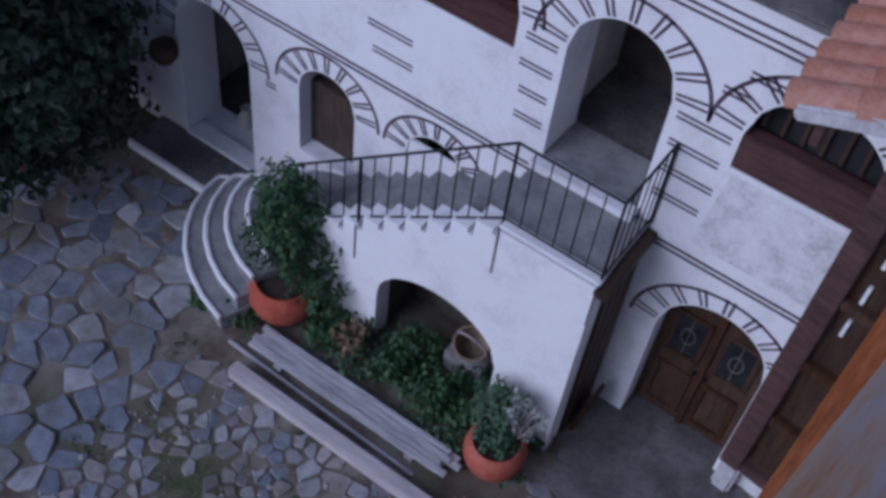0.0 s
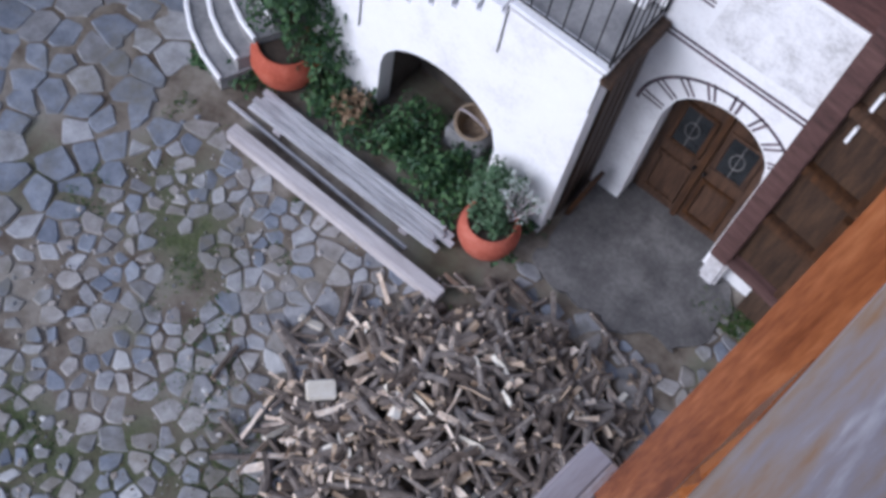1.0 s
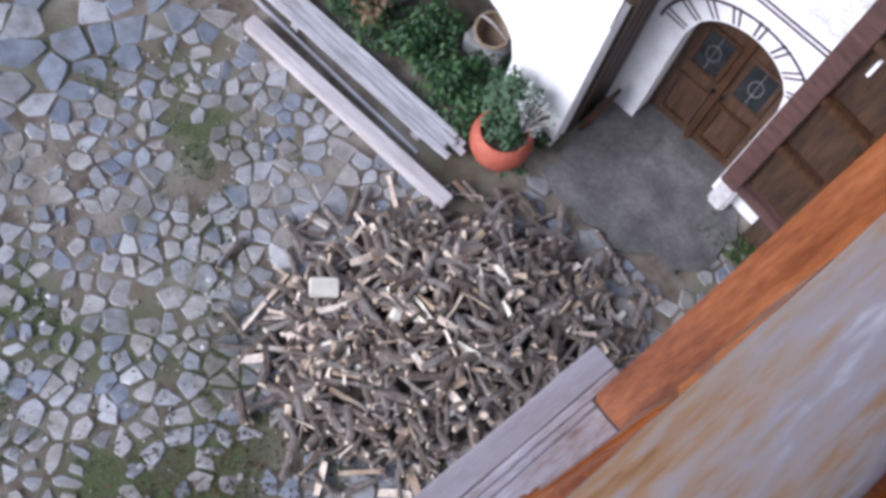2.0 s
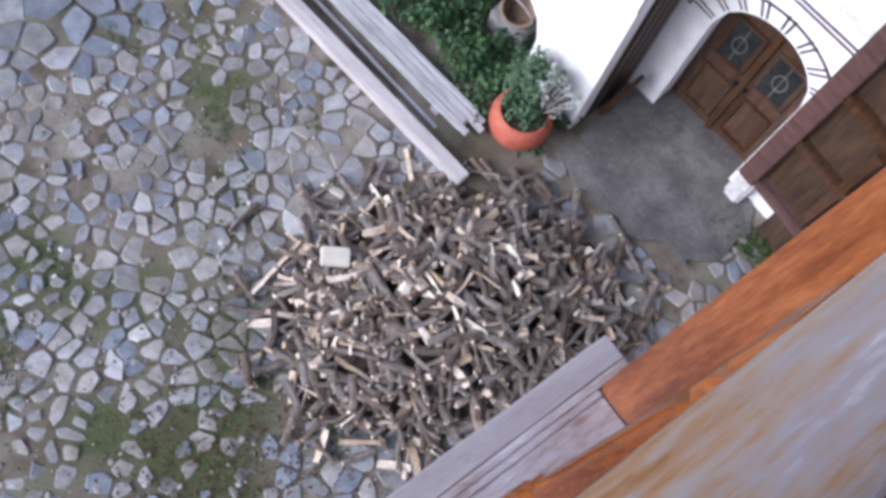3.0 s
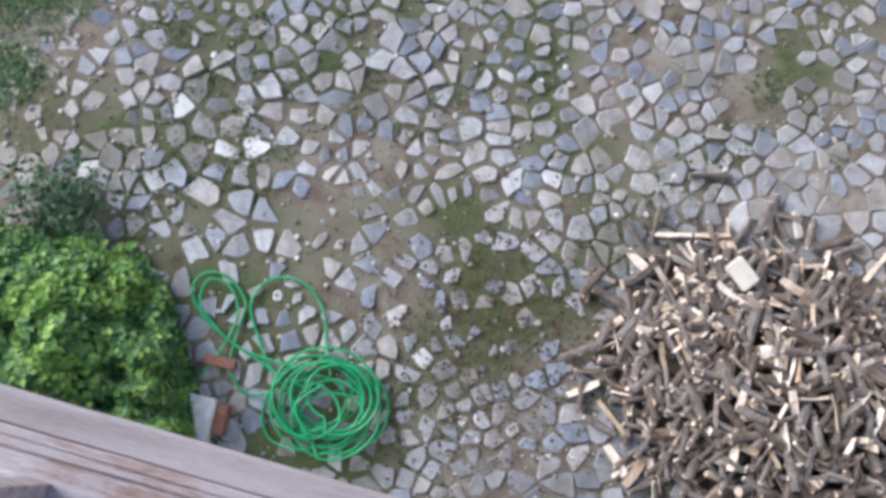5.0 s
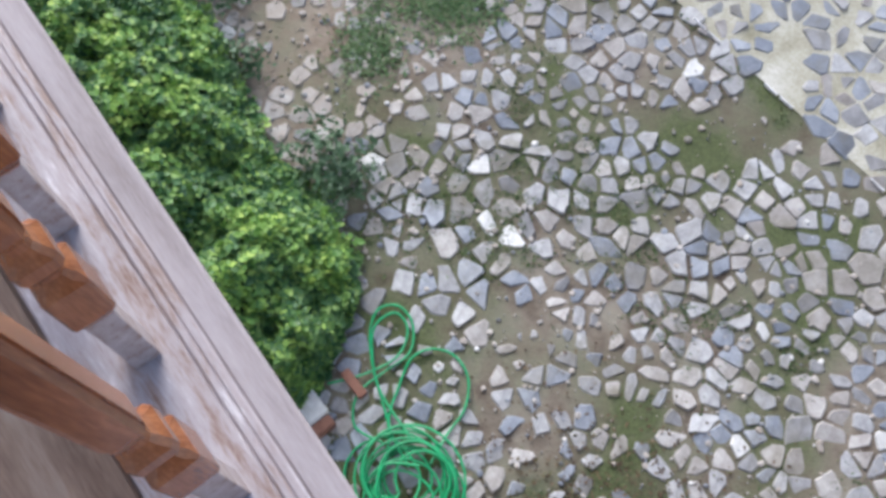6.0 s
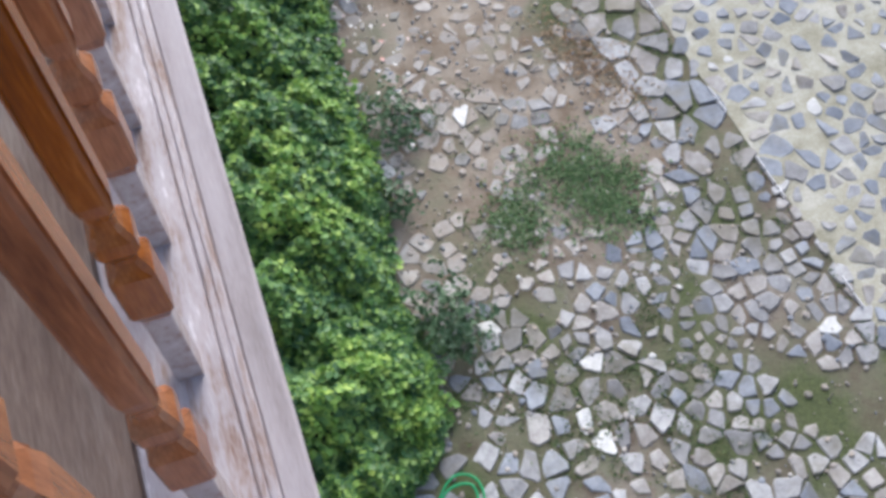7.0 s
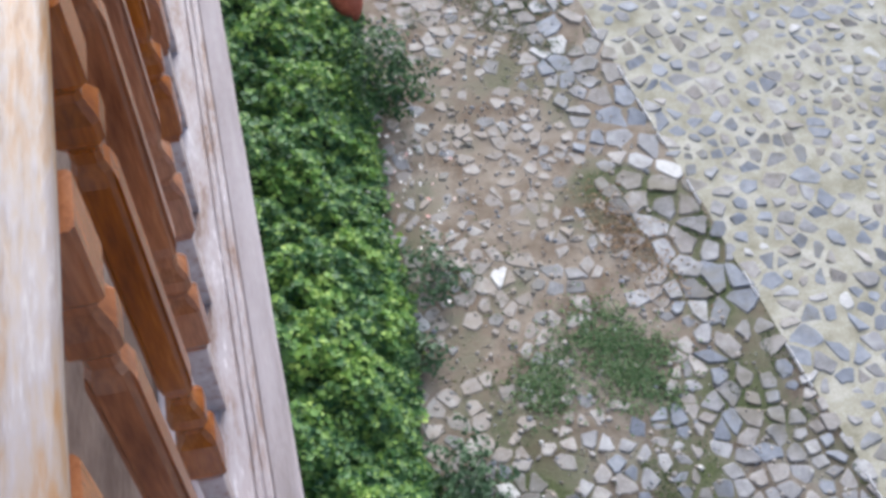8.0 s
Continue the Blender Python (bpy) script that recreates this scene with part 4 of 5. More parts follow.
# crate leaning at the stair's end
crate = thing("wooden_crate", "small weathered wooden frame leaning on the dark boards", "crate", at=(XR + 0.06, 5.72, 0.0, 0, 8, 0))
for dims in ((0, 0.05, 0, 0.04, 0.0, 0.55), (0, 0.05, 0.30, 0.34, 0, 0.55), (0, 0.05, 0.042, 0.298, 0.0, 0.04), (0, 0.05, 0.042, 0.298, 0.51, 0.55)):
    boxed("slat", dims, M_DOORWOOD, crate, bev=0.004)
boxed("back", (0.012, 0.03, 0.042, 0.298, 0.042, 0.508), M_REVEAL, crate, bev=0)

# tree at the far end of the house
tree = thing("tree", "dark dense evergreen tree before the house front", "tree", at=(-8.2, 4.7, 0))
bm = bmesh.new()
tube(bm, [(0, 0, 0), (0.05, 0, 0.7), (0.0, 0.1, 1.5), (0.1, 0.1, 2.6)], 0.12, 9)
for k in range(10):
    a = k * 0.63
    tube(bm, [(0.03, 0.06, 0.9 + 0.14 * k), (0.4 * math.cos(a), 0.4 * math.sin(a), 1.1 + 0.16 * k), (0.85 * math.cos(a), 0.85 * math.sin(a), 1.25 + 0.17 * k)], 0.03, 6)
part("trunk", bm, M_DARKWOOD, tree)
pl = []
for k in range(46):
    a, r = rng.uniform(0, 6.28), rng.uniform(0.1, 1.25)
    pl += blob(480, (r * math.cos(a), min(0.75, r * math.sin(a)), rng.uniform(0.45, 3.4)), (0.55, 0.55, 0.5), rng, 0.5)
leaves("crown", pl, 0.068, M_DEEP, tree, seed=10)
lamp = thing("hanging_pot", "dark round hanging pot beside the door", "pot", at=(-7.18, 6.03, 1.33))
bm = bmesh.new()
lathe(bm, [(0, 0), (0.10, 0.0), (0.16, 0.10), (0.15, 0.22), (0.12, 0.24), (0.11, 0.2), (0, 0.18)], 20)
part("bowl", bm, M_DARKWOOD, lamp, smooth=True)
bm = bmesh.new()
tube(bm, [(0.12, 0, 0.23), (0.06, 0.12, 0.42), (0.0, 0.21, 0.5)], 0.008, 5)
part("hook", bm, M_IRON, lamp)
vase = thing("jug", "small pale jug standing inside the doorway", "jug", at=(-6.72, 6.75, 0.065))
bm = bmesh.new()
lathe(bm, [(0, 0), (0.07, 0), (0.11, 0.1), (0.10, 0.2), (0.05, 0.28), (0.07, 0.34), (0.055, 0.34), (0.03, 0.27), (0, 0.26)], 20)
part("body", bm, M_REVEAL, vase, smooth=True)

# ---- climbing green at the foot of the wall ----
hedge = thing("ivy_hedge", "dense bank of green ivy along the foot of the house", "ivy", kind="stuff")
rng = np.random.default_rng(31)


def ivy_edge(y):
    return -1.20 + 0.185 * (y + 2.3) + 0.9 * max(0.0, (y + 2.2) / 0.5) ** 1.5 + 0.16 * noise.noise(Vector((y * 0.9, 3.1, 0))) + 0.06 * noise.noise(Vector((y * 4, 0, 5)))


def wall_x(y):
    return 0.05 + 0.1123 * (y - 0.72) + 0.46


def ivy_height(x, y):
    e, w = ivy_edge(y), wall_x(y)
    f = min(1.0, max(0.0, (x - e) / max(0.2, (w - e))))
    end = min(1.0, max(0.0, (-1.45 - y) / 0.5))
    return (0.10 + 0.85 * f ** 0.6) * (0.35 + 0.65 * end) * (1 + 0.55 * noise.noise(Vector((x * 1.6, y * 1.6, 0))) + 0.35 * noise.noise(Vector((x * 5, y * 5, 2))))


pl = []
for k in range(42000):
    y = -1.62 - 10.5 * rng.random() ** 1.15
    e, w = ivy_edge(y), wall_x(y)
    x = e - 0.22 * rng.random() ** 3 * (0.5 + noise.noise(Vector((y * 2.1, 7, 0)))) + (w - e) * rng.random()
    z = ivy_height(x, y) * (1 - 0.45 * rng.random() ** 2)
    pl.append((Vector((x, y, max(0.03, z))), Vector((-0.5, 0, 0.8))))
tone = [noise.noise(p * 1.7) + 0.6 * noise.noise(p * 5.0) + 0.35 * (rng.random() - 0.5) for p, w in pl]
leaves("foliage", [q for q, t in zip(pl, tone) if t <= 0.26], 0.045, M_IVY, hedge, seed=12, shape=0.75)
leaves("young_foliage", [(q[0] + Vector((0, 0, 0.03)), q[1]) for q, t in zip(pl, tone) if t > 0.26], 0.036, M_IVY_YOUNG, hedge, "bright yellow-green young leaves", seed=13, shape=0.8)
# dark sheet below the leaves, painting the shade in the gaps between them
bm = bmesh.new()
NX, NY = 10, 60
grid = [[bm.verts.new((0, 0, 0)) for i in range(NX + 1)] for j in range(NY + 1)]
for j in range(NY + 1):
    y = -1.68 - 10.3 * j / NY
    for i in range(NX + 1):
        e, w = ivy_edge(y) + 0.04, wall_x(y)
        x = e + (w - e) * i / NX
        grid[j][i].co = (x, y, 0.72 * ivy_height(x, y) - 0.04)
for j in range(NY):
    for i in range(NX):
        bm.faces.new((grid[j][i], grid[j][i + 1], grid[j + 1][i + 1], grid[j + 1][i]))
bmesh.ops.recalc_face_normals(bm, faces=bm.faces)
part("undergrowth", bm, M_DEEP, hedge, "dark sheet for the shade between the leaves")
for nm, x, y, r, mt, n, h in (("grey_shrub", -1.70, -3.2, 0.32, M_HERB, 800, 0.3), ("grey_shrub", -2.42, -8.1, 0.50, M_SHRUB, 1700, 0.6), ("grey_shrub", -2.15, -5.45, 0.30, M_HERB, 420, 0.25), ("grey_shrub", -1.78, -4.6, 0.2, M_HERB, 220, 0.2)):
    sh = thing(nm, "loose grey-green shrub beside the ivy", "shrub", "shrubs by the ivy", at=(x, y, 0))
    bm = bmesh.new()
    stems(bm, (0, 0, 0), [(rng.uniform(-r, r) * 0.7, rng.uniform(-r, r) * 0.7, h * rng.uniform(0.5, 1)) for _ in range(9)], 0.006)
    part("stem", bm, M_DARKWOOD, sh)
    leaves("foliage", blob(n, (0, 0, h * 0.5), (r, r * 1.25, h * 0.7), rng, 0.6, -0.2), 0.036, mt, sh, seed=int(100 + n))
fl = thing("wild_flowers", "scattered small pink and white flowers by the shrubs", "flowers", kind="stuff")
leaves("petals", [(Vector((-2.25 + rng.normal(0, 0.25), -6.6 + rng.normal(0, 0.7), rng.uniform(0.05, 0.35))), Vector((0, 0, 1))) for _ in range(60)], 0.03, M_FLOWER, fl, seed=14)
slab = thing("stone_slab", "pale grey stone slab with a brick end beside the ivy", "slab", at=(0.0, -1.72, 0, 0, 0, -3))
boxed("slab", (-0.27, 0.26, -0.30, 0.20, 0, 0.18), M_STONE_WHITE, slab, bev=0.02)
boxed("brick", (-0.25, 0.02, 0.204, 0.31, 0, 0.16), M_BRICK, slab, "red-brown brick", bev=0.01)
boxed("brick", (-0.62, -0.53, -0.02, 0.26, 0, 0.08), M_BRICK, slab, "red-brown brick", bev=0.01)
far_pot = pot(-2.42, -9.45, 0.20, 0.5, "tall terracotta pot at the end of the ivy")

# ---- garden hose ----
hose = thing("garden_hose", "coiled bright green garden hose lying on the cobbles", "hose", at=(-0.36, -0.62, 0))
rng = np.random.default_rng(41)
bm = bmesh.new()
pts = []
TURNS, PER = 13, 26
for k in range(TURNS * PER):
    a = 2 * math.pi * k / PER
    lay = k / (TURNS * PER)
    r = 0.365 + 0.08 * math.sin(k * 0.217) - 0.06 * (k // PER % 3) + 0.06 * noise.noise(Vector((k * 0.05, 0, 0)))
    cxo, cyo = 0.16 * noise.noise(Vector((k * 0.021, 5, 0))), 0.16 * noise.noise(Vector((k * 0.021, 0, 5)))
    pts.append((cxo + r * math.cos(a), cyo + r * 1.08 * math.sin(a), 0.05 + 0.012 * (k // PER) + 0.01 * noise.noise(Vector((k * 0.2, 1, 1)))))
tube(bm, pts, 0.0115, 7)
part("coil", bm, M_HOSE, hose)


def smooth_loop(name, ctrl):
    c = [Vector(p) for p in ctrl]
    out = []
    for i in range(len(c) - 1):
        p0, p1, p2, p3 = c[max(0, i - 1)], c[i], c[i + 1], c[min(len(c) - 1, i + 2)]
        for k in range(8):
            t = k / 8
            out.append(0.5 * ((2 * p1) + (p2 - p0) * t + (2 * p0 - 5 * p1 + 4 * p2 - p3) * t * t + (3 * p1 - p0 - 3 * p2 + p3) * t ** 3))
    bm = bmesh.new()
    tube(bm, out + [c[-1]], 0.0115, 7)
    part(name, bm, M_HOSE, hose)


L = lambda x, y, z=0.035: (x + 0.36, y + 0.62, z)
smooth_loop("loop", [L(-0.45, -0.72, 0.14), L(-0.56, -1.10, 0.09), L(-0.84, -1.30), L(-1.08, -1.41), L(-1.27, -1.35), L(-1.37, -1.17), L(-1.32, -0.95), L(-1.12, -0.78), L(-0.87, -0.72), L(-0.60, -0.62, 0.13)])
smooth_loop("loop", [L(-0.30, -0.85, 0.13), L(-0.54, -1.08, 0.08), L(-0.77, -1.55), L(-0.96, -1.82), L(-1.15, -1.93), L(-1.30, -1.84), L(-1.29, -1.64), L(-1.10, -1.46), L(-0.82, -1.48), L(-0.53, -1.48), L(-0.34, -1.29), L(-0.42, -1.02, 0.12)])
smooth_loop("loop", [L(-0.62, -0.90, 0.12), L(-0.70, -1.40, 0.06), L(-0.90, -1.72, 0.06), L(-1.06, -1.84, 0.06), L(-1.24, -1.80, 0.06), L(-1.22, -1.62, 0.06), L(-1.00, -1.50, 0.06), L(-0.70, -1.57, 0.05), L(-0.40, -1.72, 0.05)])
smooth_loop("loop", [L(0.06, -0.80, 0.1), L(-0.02, -1.05), L(-0.25, -1.14), L(-0.50, -1.00, 0.08), L(-0.48, -0.62, 0.16), L(-0.25, -0.48, 0.18), L(-0.08, -0.66, 0.19), L(-0.30, -0.86, 0.19), L(-0.52, -0.66, 0.20)])
# ---- firewood ----
pile = thing("firewood_pile", "loose heap of split grey firewood logs on the cobbles", "firewood", at=(-0.93, 3.22, 0))
rng = np.random.default_rng(51)


def heap(x, y):
    """Height of the heap at a place from its middle."""
    a = math.atan2(y, x)
    r = math.hypot(x, y) / (1.40 + 0.24 * math.cos(2 * (a - 0.87)) + 0.06 * math.sin(3 * a))
    return 0.46 * max(0.0, 1 - r ** 2.2), r


LOGS = []
while len(LOGS) < 1000:
    x, y = rng.uniform(-2.1, 2.1), rng.uniform(-2.1, 2.1)
    h, r = heap(x, y)
    if r > 1.22 or (r > 0.97 and rng.random() < 0.80):
        continue
    LOGS.append((x, y, h, r))


def log_mesh(kind, length, rad):
    """Round branch, half log or quarter billet along x, with pale ends."""
    bm = bmesh.new()
    if kind == 0:
        prof = [(math.cos(a), math.sin(a)) for a in np.linspace(0, 2 * math.pi, 9)[:-1]]
    elif kind == 1:
        prof = [(math.cos(a), math.sin(a)) for a in np.linspace(0, math.pi, 6)]
    else:
        prof = [(0, 0), (1.1, 0.05), (0.85, 0.65), (0.1, 1.05)]
    n = len(prof)
    rings = []
    for k, f in enumerate((-0.5, -0.1, 0.25, 0.5)):
        w = rad * (1.0 + 0.12 * math.sin(k * 2.1 + length * 40))
        rings.append([bm.verts.new((f * length + 0.012 * math.sin(j * 2.3 + k), w * u + 0.006 * math.sin(k * 1.7), w * v)) for j, (u, v) in enumerate(prof)])
    for a, b in zip(rings, rings[1:]):
        for j in range(n):
            f = bm.faces.new((a[j], a[(j + 1) % n], b[(j + 1) % n], b[j]))
            flat = (kind == 1 and j == n - 1) or (kind == 2 and j in (0, 3))
            f.material_index = 1 if flat else 0
    for r in (rings[0][::-1], rings[-1]):
        bm.faces.new(r).material_index = 1
    bmesh.ops.recalc_face_normals(bm, faces=bm.faces)
    return bm


LOG_SHAPES = []
for k in range(14):
    bm = log_mesh((0, 2, 1, 2, 0, 1, 0)[k % 7], rng.uniform(0.20, 0.40), rng.uniform(0.021, 0.045))
    me = bpy.data.meshes.new("log")
    bm.to_mesh(me)
    bm.free()
    me.materials.append(M_BARK)
    me.materials.append(M_SPLIT)
    LOG_SHAPES.append(me)


for length, rad in ((0.24, 0.065), (0.30, 0.05), (0.16, 0.055)):
    bm = log_mesh(2, length, rad)
    me = bpy.data.meshes.new("log")
    bm.to_mesh(me)
    bm.free()
    me.materials.append(M_BARK)
    me.materials.append(M_PALEWOOD)
    LOG_SHAPES.append(me)


def log_pose(x, y, h, r, deep=False):
    tilt = rng.normal(0, 13)
    z = max(0.035, h * (0.55 if deep else 1.0) + rng.uniform(-0.03, 0.02)) + 0.012
    if h < 0.06:
        tilt *= 0.25
    return pose(x, y, z, rng.uniform(0, 360), tilt, rng.uniform(0, 360))


order = rng.permutation(len(LOGS))
for k in order[:300]:
    ob = new("log", LOG_SHAPES[k % len(LOG_SHAPES)])
    ob.parent = pile
    ob.matrix_basis = log_pose(*LOGS[k])
vs, fs, mi = [], [], []
for k in order[300:]:
    me = LOG_SHAPES[(k * 5) % 14]
    m = log_pose(*LOGS[k], deep=k % 5 == 0)
    base = len(vs)
    vs += [tuple(m @ v.co) for v in me.vertices]
    for p in me.polygons:
        fs.append([base + i for i in p.vertices])
        mi.append(p.material_index)
me = bpy.data.meshes.new("logs_below")
me.from_pydata(vs, [], fs)
me.materials.append(M_BARK_MANY)
me.materials.append(M_SPLIT_MANY)
me.polygons.foreach_set("material_index", mi)
ob = new("logs_below", me)
ob.parent = pile
tagged(ob, kind="stuff")
bm = bmesh.new()
bmesh.ops.create_grid(bm, x_segments=26, y_segments=26, size=1.95)
for v in bm.verts:
    v.co.z = heap(v.co.x, v.co.y)[0] * 0.72 - 0.02
part("bark_litter", bm, M_SOIL, pile, "dark bark chips between the logs", smooth=True)
# a big pale billet and one log apart
billet = boxed("split_billet", (-0.13, 0.13, -0.085, 0.085, -0.04, 0.04), M_PALEWOOD, bev=0.012)
billet.matrix_basis = pose(-1.98, 2.63, 0.36, 4, 6, 47)
tagged(billet, "big pale freshly split billet on the heap", "log")
lone = new("loose_log", LOG_SHAPES[0])
lone.matrix_basis = pose(-2.87, 2.34, 0.045, 0, 0, 100)
tagged(lone, "single grey log lying apart on the cobbles", "log")

# ---- paving ----
rng = np.random.default_rng(61)
X0, X1, Y0, Y1 = -11.0, 1.9, -11.5, 6.15
SEAM = -5.24       # where the flags end and the small cobbles begin


def density(x, y):
    """Stone spacing at a place: small cobbles, flags, or sparse earth."""
    if -5.24 < x < -4.45 and y < -3.4:
        return 0.29
    if x < SEAM and y < 1.5:
        return 0.20 + 0.05 * noise.noise(Vector((x * 0.9, y * 0.9, 2)))
    if x < -4.9 and y > 1.8:
        return 0.31
    if y > 1.0:
        return 0.165 + 0.05 * noise.noise(Vector((x * 0.9, y * 0.9, 2)))
    return 0.175 + 0.05 * noise.noise(Vector((x * 0.9, y * 0.9, 2)))


def clear(x, y):
    """Places without paving: house walls, beds, path."""
    if y > 4.05 and -5.3 < x < -1.4:
        return True
    if y > 5.02 and -1.6 < x < 0.30:
        return True
    if x > wall_x(y) - 0.05 and y < 0.75:
        return True
    if y < -1.7 and x > ivy_edge(y) + 0.15:
        return True
    if y > (5.95 if x > 0.3 else 5.6):
        return True
    return False


cell = 0.30
pts, bins = [], {}
tries = 0
while tries < 60000:
    tries += 1
    x, y = rng.uniform(X0, X1), rng.uniform(Y0, Y1)
    d = density(x, y) * (0.55 + 1.0 * rng.random() ** 1.5)
    cxk, cyk = int(x // cell), int(y // cell)
    ok = True
    for i in range(cxk - 1, cxk + 2):
        for j in range(cyk - 1, cyk + 2):
            for (u, v, e) in bins.get((i, j), ()):
                if (u - x) ** 2 + (v - y) ** 2 < (0.5 * (d + e)) ** 2:
                    ok = False
                    break
            if not ok:
                break
        if not ok:
            break
    if ok:
        bins.setdefault((cxk, cyk), []).append((x, y, d))
        pts.append((x, y, d))


def cell_poly(x, y):
    poly = [(x - 0.32, y - 0.32), (x + 0.32, y - 0.32), (x + 0.32, y + 0.32), (x - 0.32, y + 0.32)]
    cxk, cyk = int(x // cell), int(y // cell)
    near = [(u, v) for i in range(cxk - 2, cxk + 3) for j in range(cyk - 2, cyk + 3) for u, v, e in bins.get((i, j), ()) if (u, v) != (x, y)]
    near.sort(key=lambda p: (p[0] - x) ** 2 + (p[1] - y) ** 2)
    for u, v in near[:16]:
        nx, ny = u - x, v - y
        c = nx * (x + u) / 2 + ny * (y + v) / 2
        out = []
        for k in range(len(poly)):
            a, b = poly[k], poly[(k + 1) % len(poly)]
            da, db = nx * a[0] + ny * a[1] - c, nx * b[0] + ny * b[1] - c
            if da <= 0:
                out.append(a)
            if da * db < 0:
                f = da / (da - db)
                out.append((a[0] + f * (b[0] - a[0]), a[1] + f * (b[1] - a[1])))
        poly = out
        if len(poly) < 3:
            return None
    return poly


def stone_mesh(poly, x, y, shrink, height, jitter):
    """A flat-topped stone with rounded rim: verts and faces."""
    mx, my = sum(p[0] for p in poly) / len(poly), sum(p[1] for p in poly) / len(poly)
    ring = []
    n = len(poly)
    for k in range(n):
        a, b = poly[k], poly[(k + 1) % n]
        if math.hypot(a[0] - b[0], a[1] - b[1]) < 0.035:
            ring.append(((a[0] + b[0]) / 2, (a[1] + b[1]) / 2))
            continue
        ring += [(a[0] + 0.13 * (b[0] - a[0]), a[1] + 0.13 * (b[1] - a[1])), (a[0] + 0.87 * (b[0] - a[0]), a[1] + 0.87 * (b[1] - a[1]))]
    r0, r1, r2 = [], [], []
    ca, sa = math.cos(x * 37.0 + y * 11.0), math.sin(x * 37.0 + y * 11.0)
    flat = 1 - 0.26 * rng.random() ** 1.4
    tx, ty = rng.normal(0, 0.06, 2)
    for px, py in ring:
        dx, dy = px - mx, py - my
        ln = math.hypot(dx, dy) + 1e-6
        s = max(0.25, (ln - shrink) / ln) * (1 + jitter * noise.noise(Vector((px * 9, py * 9, 1))))
        z = height + tx * dx + ty * dy
        along, across = (dx * ca + dy * sa), (dy * ca - dx * sa) * flat
        dx, dy = along * ca - across * sa, along * sa + across * ca
        r0.append((dx * s, dy * s, -0.03))
        r1.append((dx * s, dy * s, z - 0.010))
        e = max(0.2, s - 0.012 / ln)
        r2.append((dx * e, dy * e, z))
    m = len(ring)
    f = [[2 * m + k for k in range(m)]]
    for a in (0, 1):
        for k in range(m):
            f.append([a * m + k, a * m + (k + 1) % m, (a + 1) * m + (k + 1) % m, (a + 1) * m + k])
    return (mx, my), r0 + r1 + r2, f


MANY = {}
parts_left = 300
white_spots = [(-1.79, 1.46), (-2.84, 0.36), (-1.63, 0.78), (-2.44, -1.97), (-2.45, -1.70), (-1.55, -2.49), (-3.56, 0.48), (-2.0, -0.34), (-5.09, -7.08), (-5.10, -6.05), (-4.72, -7.31), (-3.56, -3.20), (-2.70, 0.95), (-4.77, -0.99)]
for x, y, d in pts:
    if clear(x, y):
        continue
    # earth patches where stones are sunk or missing
    bare = noise.noise(Vector((x * 0.55, y * 0.55, 4.2)))
    dirt = noise.noise(Vector((x * 1.3, y * 1.3, 9.0)))
    near_green = -4.3 < x < -1.5 and y < -3.3
    if near_green and bare + 0.4 * dirt > -0.30 and x > -4.3:
        if rng.random() < 0.40:
            continue
    elif bare + 0.5 * dirt > (0.58 if y > 1 or x < -2.6 else 0.42) or rng.random() < 0.09:
        continue
    if math.hypot((x + 3.5) / 1.4, y + 4.05) < 0.42 and rng.random() < 0.9:
        continue
    litter = math.hypot((x + 1.25) / 0.8, (y - 0.70) / 0.8)
    if litter < 1 and rng.random() < 0.5 * (1.2 - litter):
        continue
    soil = math.hypot((x + 1.5) / 1.0, (y + 0.9) / 1.5)
    if soil < 1 and rng.random() < 0.30 * (1.3 - soil):
        continue
    poly = cell_poly(x, y)
    if not poly or len(poly) < 3:
        continue
    far = x < SEAM and y < 1.5
    moss = min(1.0, max(0.15, (2.2 - y) / 2.0))
    gap = 0.005 + 0.032 * moss * max(0, dirt + 0.25) + 0.018 * rng.random() ** 2
    if soil < 1.2:
        gap += 0.012 * (1.4 - soil)
    if far:
        gap += 0.012 if y < -3.8 else 0.0
    (mx, my), v3, fc = stone_mesh(poly, x, y, gap, (0.0 + 0.004 * rng.random()) if near_green else (0.004 + 0.008 * rng.random()) if far else (0.002 + 0.012 * rng.random()), 0.42)
    u = rng.random()
    mt = M_STONE_BLUE if u < 0.24 else M_STONE_TAN if u < 0.55 else M_STONE_MANY
    if x < -4.9 and y > 1.8:
        mt = M_STONE_BLUE if u < 0.7 else M_STONE_MANY
    if far:
        mt = M_STONE_BLUE if u < 0.5 else M_STONE_TAN if u < 0.7 else M_STONE_MANY
    if near_green and u < 0.80:
        mt = M_STONE_DUSTY
    if u > 0.987 or any(math.hypot(mx - a, my - b) < 0.09 for a, b in white_spots):
        mt = M_STONE_WHITE
    if parts_left and -3.3 < mx < -0.2 and -2.2 < my < 1.9:
        parts_left -= 1
        me = bpy.data.meshes.new("stone")
        me.from_pydata(v3, [], fc)
        me.materials.append(M_STONE if mt is M_STONE_MANY else mt)
        ob = new("stone", me)
        ob.parent = ground
        ob.location = (mx, my, 0)
    else:
        vs, fs = MANY.setdefault(mt.name, (mt, [], []))[1:]
        b0 = len(vs)
        vs += [(a + mx, b + my, c) for a, b, c in v3]
        fs += [[i + b0 for i in f] for f in fc]
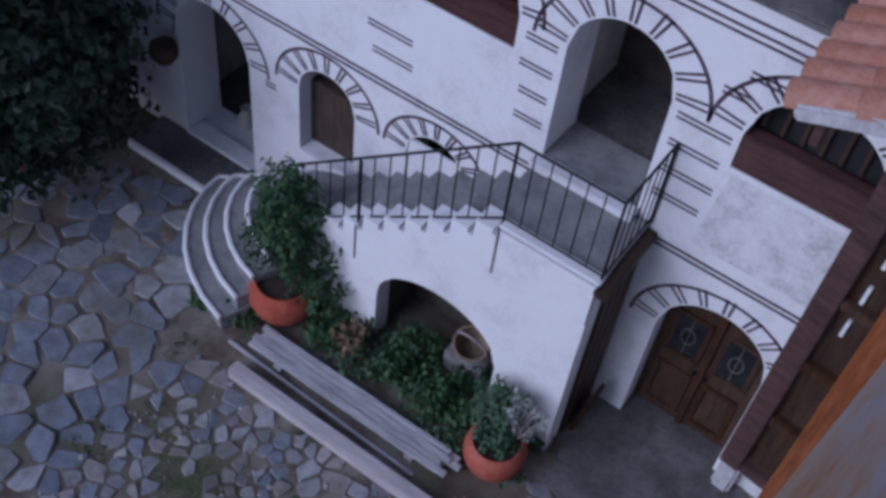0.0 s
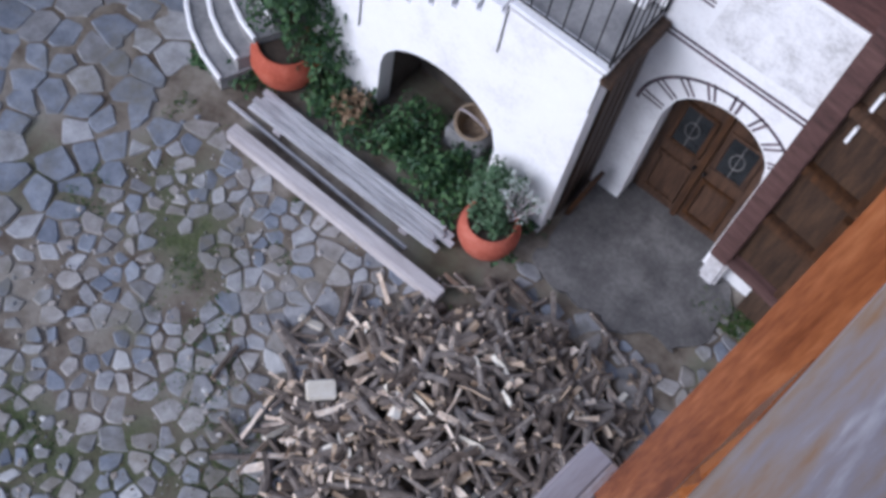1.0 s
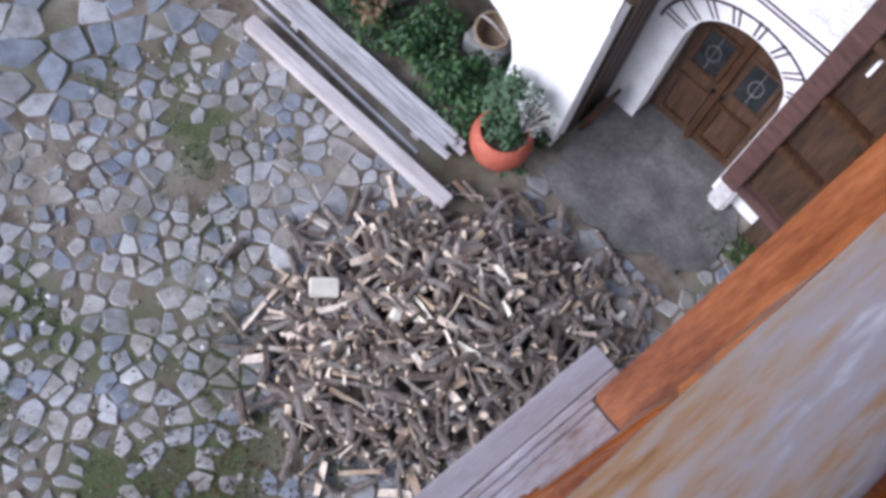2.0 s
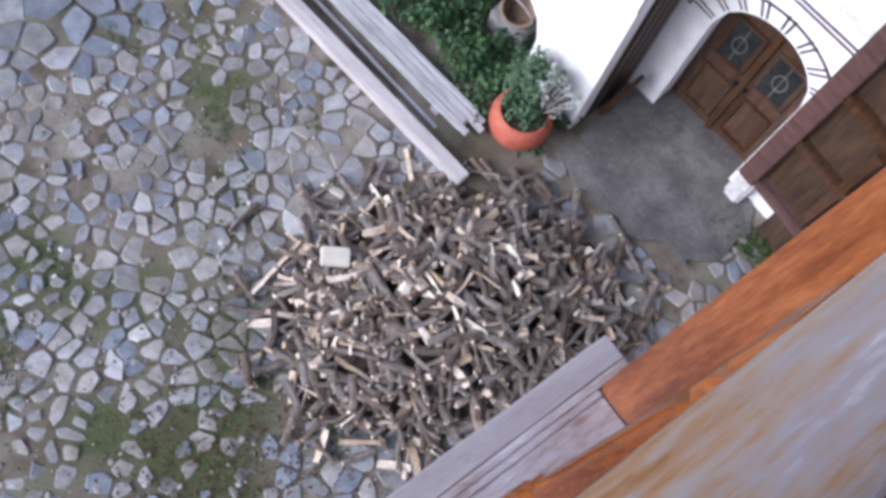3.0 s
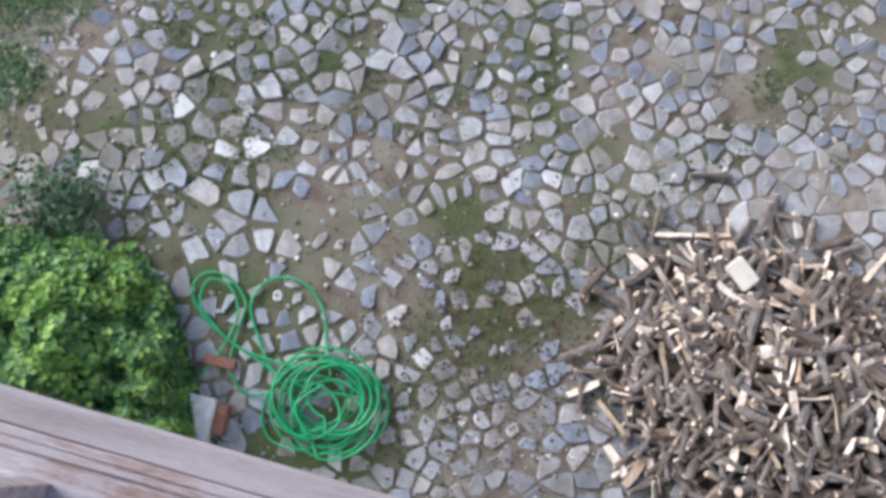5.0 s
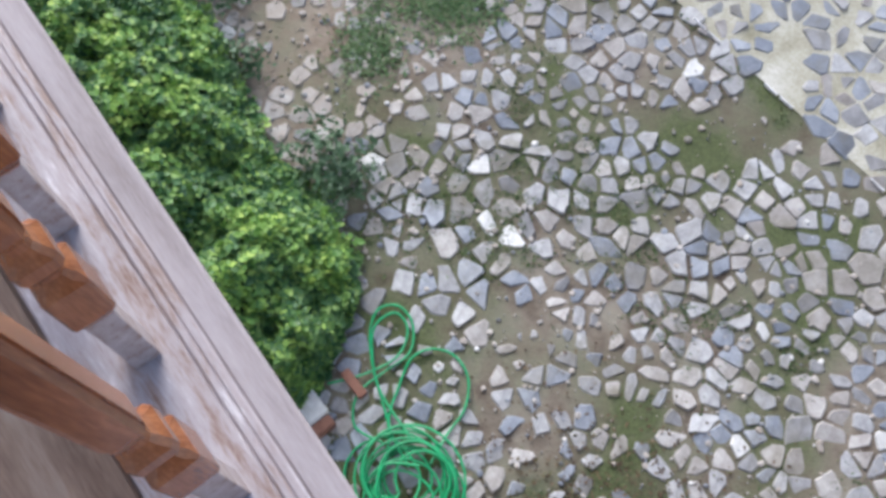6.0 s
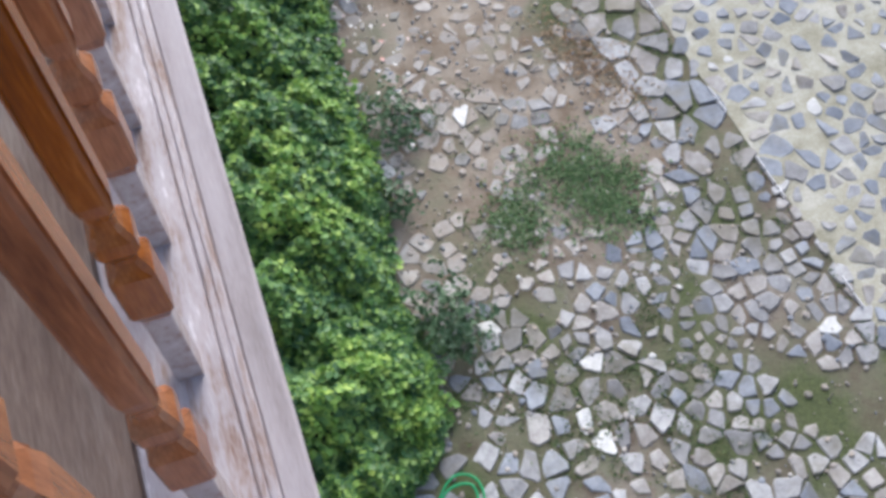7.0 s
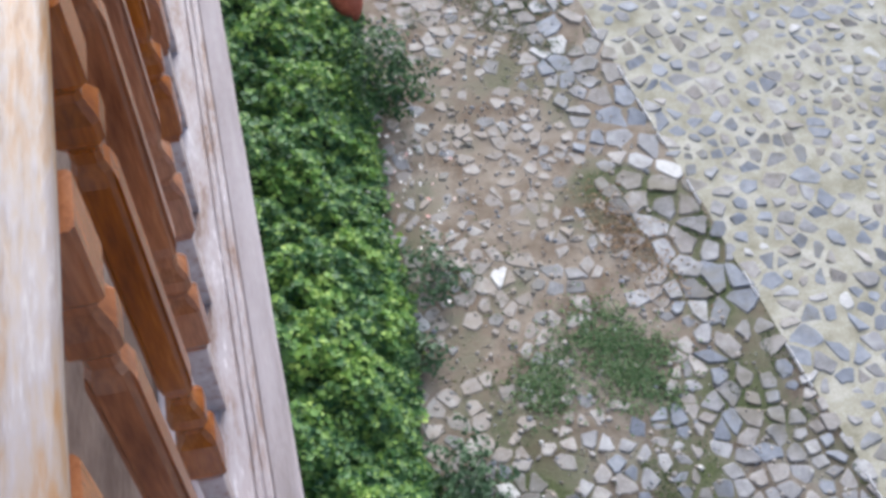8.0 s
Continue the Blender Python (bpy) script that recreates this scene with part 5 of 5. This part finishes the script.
# pebbles and chips in the earth between the flags
for k in range(5200):
    x, y = (rng.uniform(-4.9, -1.2), rng.uniform(-9.5, -2.4)) if k % 2 else (rng.uniform(-5, 1.0), rng.uniform(-3, 4.4))
    if clear(x, y):
        continue
    r = 0.010 + 0.030 * rng.random() ** 3
    n = 5 + k % 3
    poly = [(x + r * rng.uniform(0.6, 1.25) * math.cos(6.28 * i / n), y + r * rng.uniform(0.6, 1.25) * math.sin(6.28 * i / n)) for i in range(n)]
    (mx, my), v3, fc = stone_mesh(poly, x, y, 0.0, 0.006 + 0.35 * r, 0.0)
    u = rng.random()
    mt = M_STONE_WHITE if u < 0.05 else M_STONE_BLUE if u < 0.25 else M_STONE_TAN if u < 0.5 else M_STONE_DUSTY
    vs, fs = MANY.setdefault(mt.name, (mt, [], []))[1:]
    b0 = len(vs)
    vs += [(a + mx, b + my, c) for a, b, c in v3]
    fs += [[i + b0 for i in f] for f in fc]
for mt, vs, fs in MANY.values():
    me = bpy.data.meshes.new("paving")
    me.from_pydata(vs, [], fs)
    me.materials.append(mt)
    ob = new("paving", me)
    ob.parent = ground
    tagged(ob, kind="stuff")
bm = bmesh.new()
ys = np.linspace(-14, 1.6, 60)
a = [bm.verts.new((SEAM - 0.02 + 0.05 * noise.noise(Vector((y, 2, 0))), y, 0.002)) for y in ys]
b = [bm.verts.new((-12.0, y, 0.002)) for y in ys]
for k in range(59):
    bm.faces.new((b[k], a[k], a[k + 1], b[k + 1]))
part("sandy_bed", bm, M_SAND, ground, "pale sandy bed of the small cobbles")
# pale seam between the two pavings
bm = bmesh.new()
ys = np.linspace(-11.5, 1.2, 70)
for a, b in zip(ys, ys[1:]):
    if noise.noise(Vector((0, a * 2.2, 0))) > 0.05:
        box(bm, SEAM - 0.012 + 0.03 * noise.noise(Vector((a, 0, 0))), SEAM + 0.005 + 0.03 * noise.noise(Vector((a, 0, 0))), a + 0.01, b - 0.01, -0.01, 0.035, bev=0.006)
part("edging", bm, M_PLASTER_OLD, ground, "thin pale stone edging")
# grass and moss tufts in the joints
rng = np.random.default_rng(71)
pl = []
while len(pl) < 26000:
    x, y = rng.uniform(-8, 1.2), rng.uniform(-9.5, 4.2)
    g = noise.noise(Vector((x * 0.8, y * 0.8, 4.7))) + 0.6 * noise.noise(Vector((x * 3, y * 3, 1)))
    if (x > wall_x(y) - 0.05 and y < 0.75) or x < SEAM:
        continue
    if math.hypot((x + 1.25) / 0.85, (y - 0.70) / 0.85) < 1 and rng.random() < 0.85:
        continue
    if g > 0.25 or (g > 0 and rng.random() < 0.12):
        pl.append((Vector((x, y, 0.001 + 0.006 * rng.random())), Vector((0, 0, 0.3))))
turf = []
CLUMPS = [(-3.50, -4.12, 0.20), (-3.72, -3.80, 0.17), (-2.78, -3.95, 0.14)]
for k in range(5000):
    cx, cy, r = CLUMPS[0 if k % 10 < 5 else 1 if k % 10 < 8 else 2]
    x, y = cx + 1.25 * r * rng.normal(), cy + 1.35 * r * rng.normal()
    if noise.noise(Vector((x * 5, y * 5, 2.5))) < -0.22 and rng.random() < 0.55:
        continue
    turf.append((Vector((x, y, 0.006 + 0.016 * rng.random())), Vector((0, 0, 0.9))))
fallen = [(Vector((-1.20 + rng.normal(0, 0.62), 0.75 + rng.normal(0, 0.62), 0.012 + 0.012 * rng.random())), Vector((0, 0, 1.2))) for _ in range(1700)]
lit = thing("leaf_litter", "brown fallen leaves and crumbs between the flags", "litter", kind="stuff")
leaves("leaves", fallen, 0.020, M_LITTER, lit, seed=18, shape=0.5)
dry = [(Vector((-4.30 + 0.30 * (y + 5.3) * -0.6 + rng.normal(0, 0.16), y, 0.010 + 0.010 * rng.random())), Vector((0, 0, 1.2))) for y in rng.normal(-5.3, 0.42, 900)]
leaves("dry_leaves", dry, 0.020, M_DRY, lit, "orange-brown dry leaves", seed=19, shape=0.5)
gr = thing("grass", "short green grass and moss in the joints of the paving", "grass", kind="stuff")
leaves("blades", pl, 0.017, M_GRASS, gr, seed=15, shape=0.4)
leaves("turf", turf, 0.024, M_TURF, gr, seed=17, shape=0.45)
pl = [(Vector((rng.uniform(0.0, 0.75), rng.uniform(5.75, 6.05), 0.02)), Vector((0, 0, 0.4))) for _ in range(500)]
leaves("blades", pl, 0.035, M_GRASS, gr, seed=16, shape=0.3)
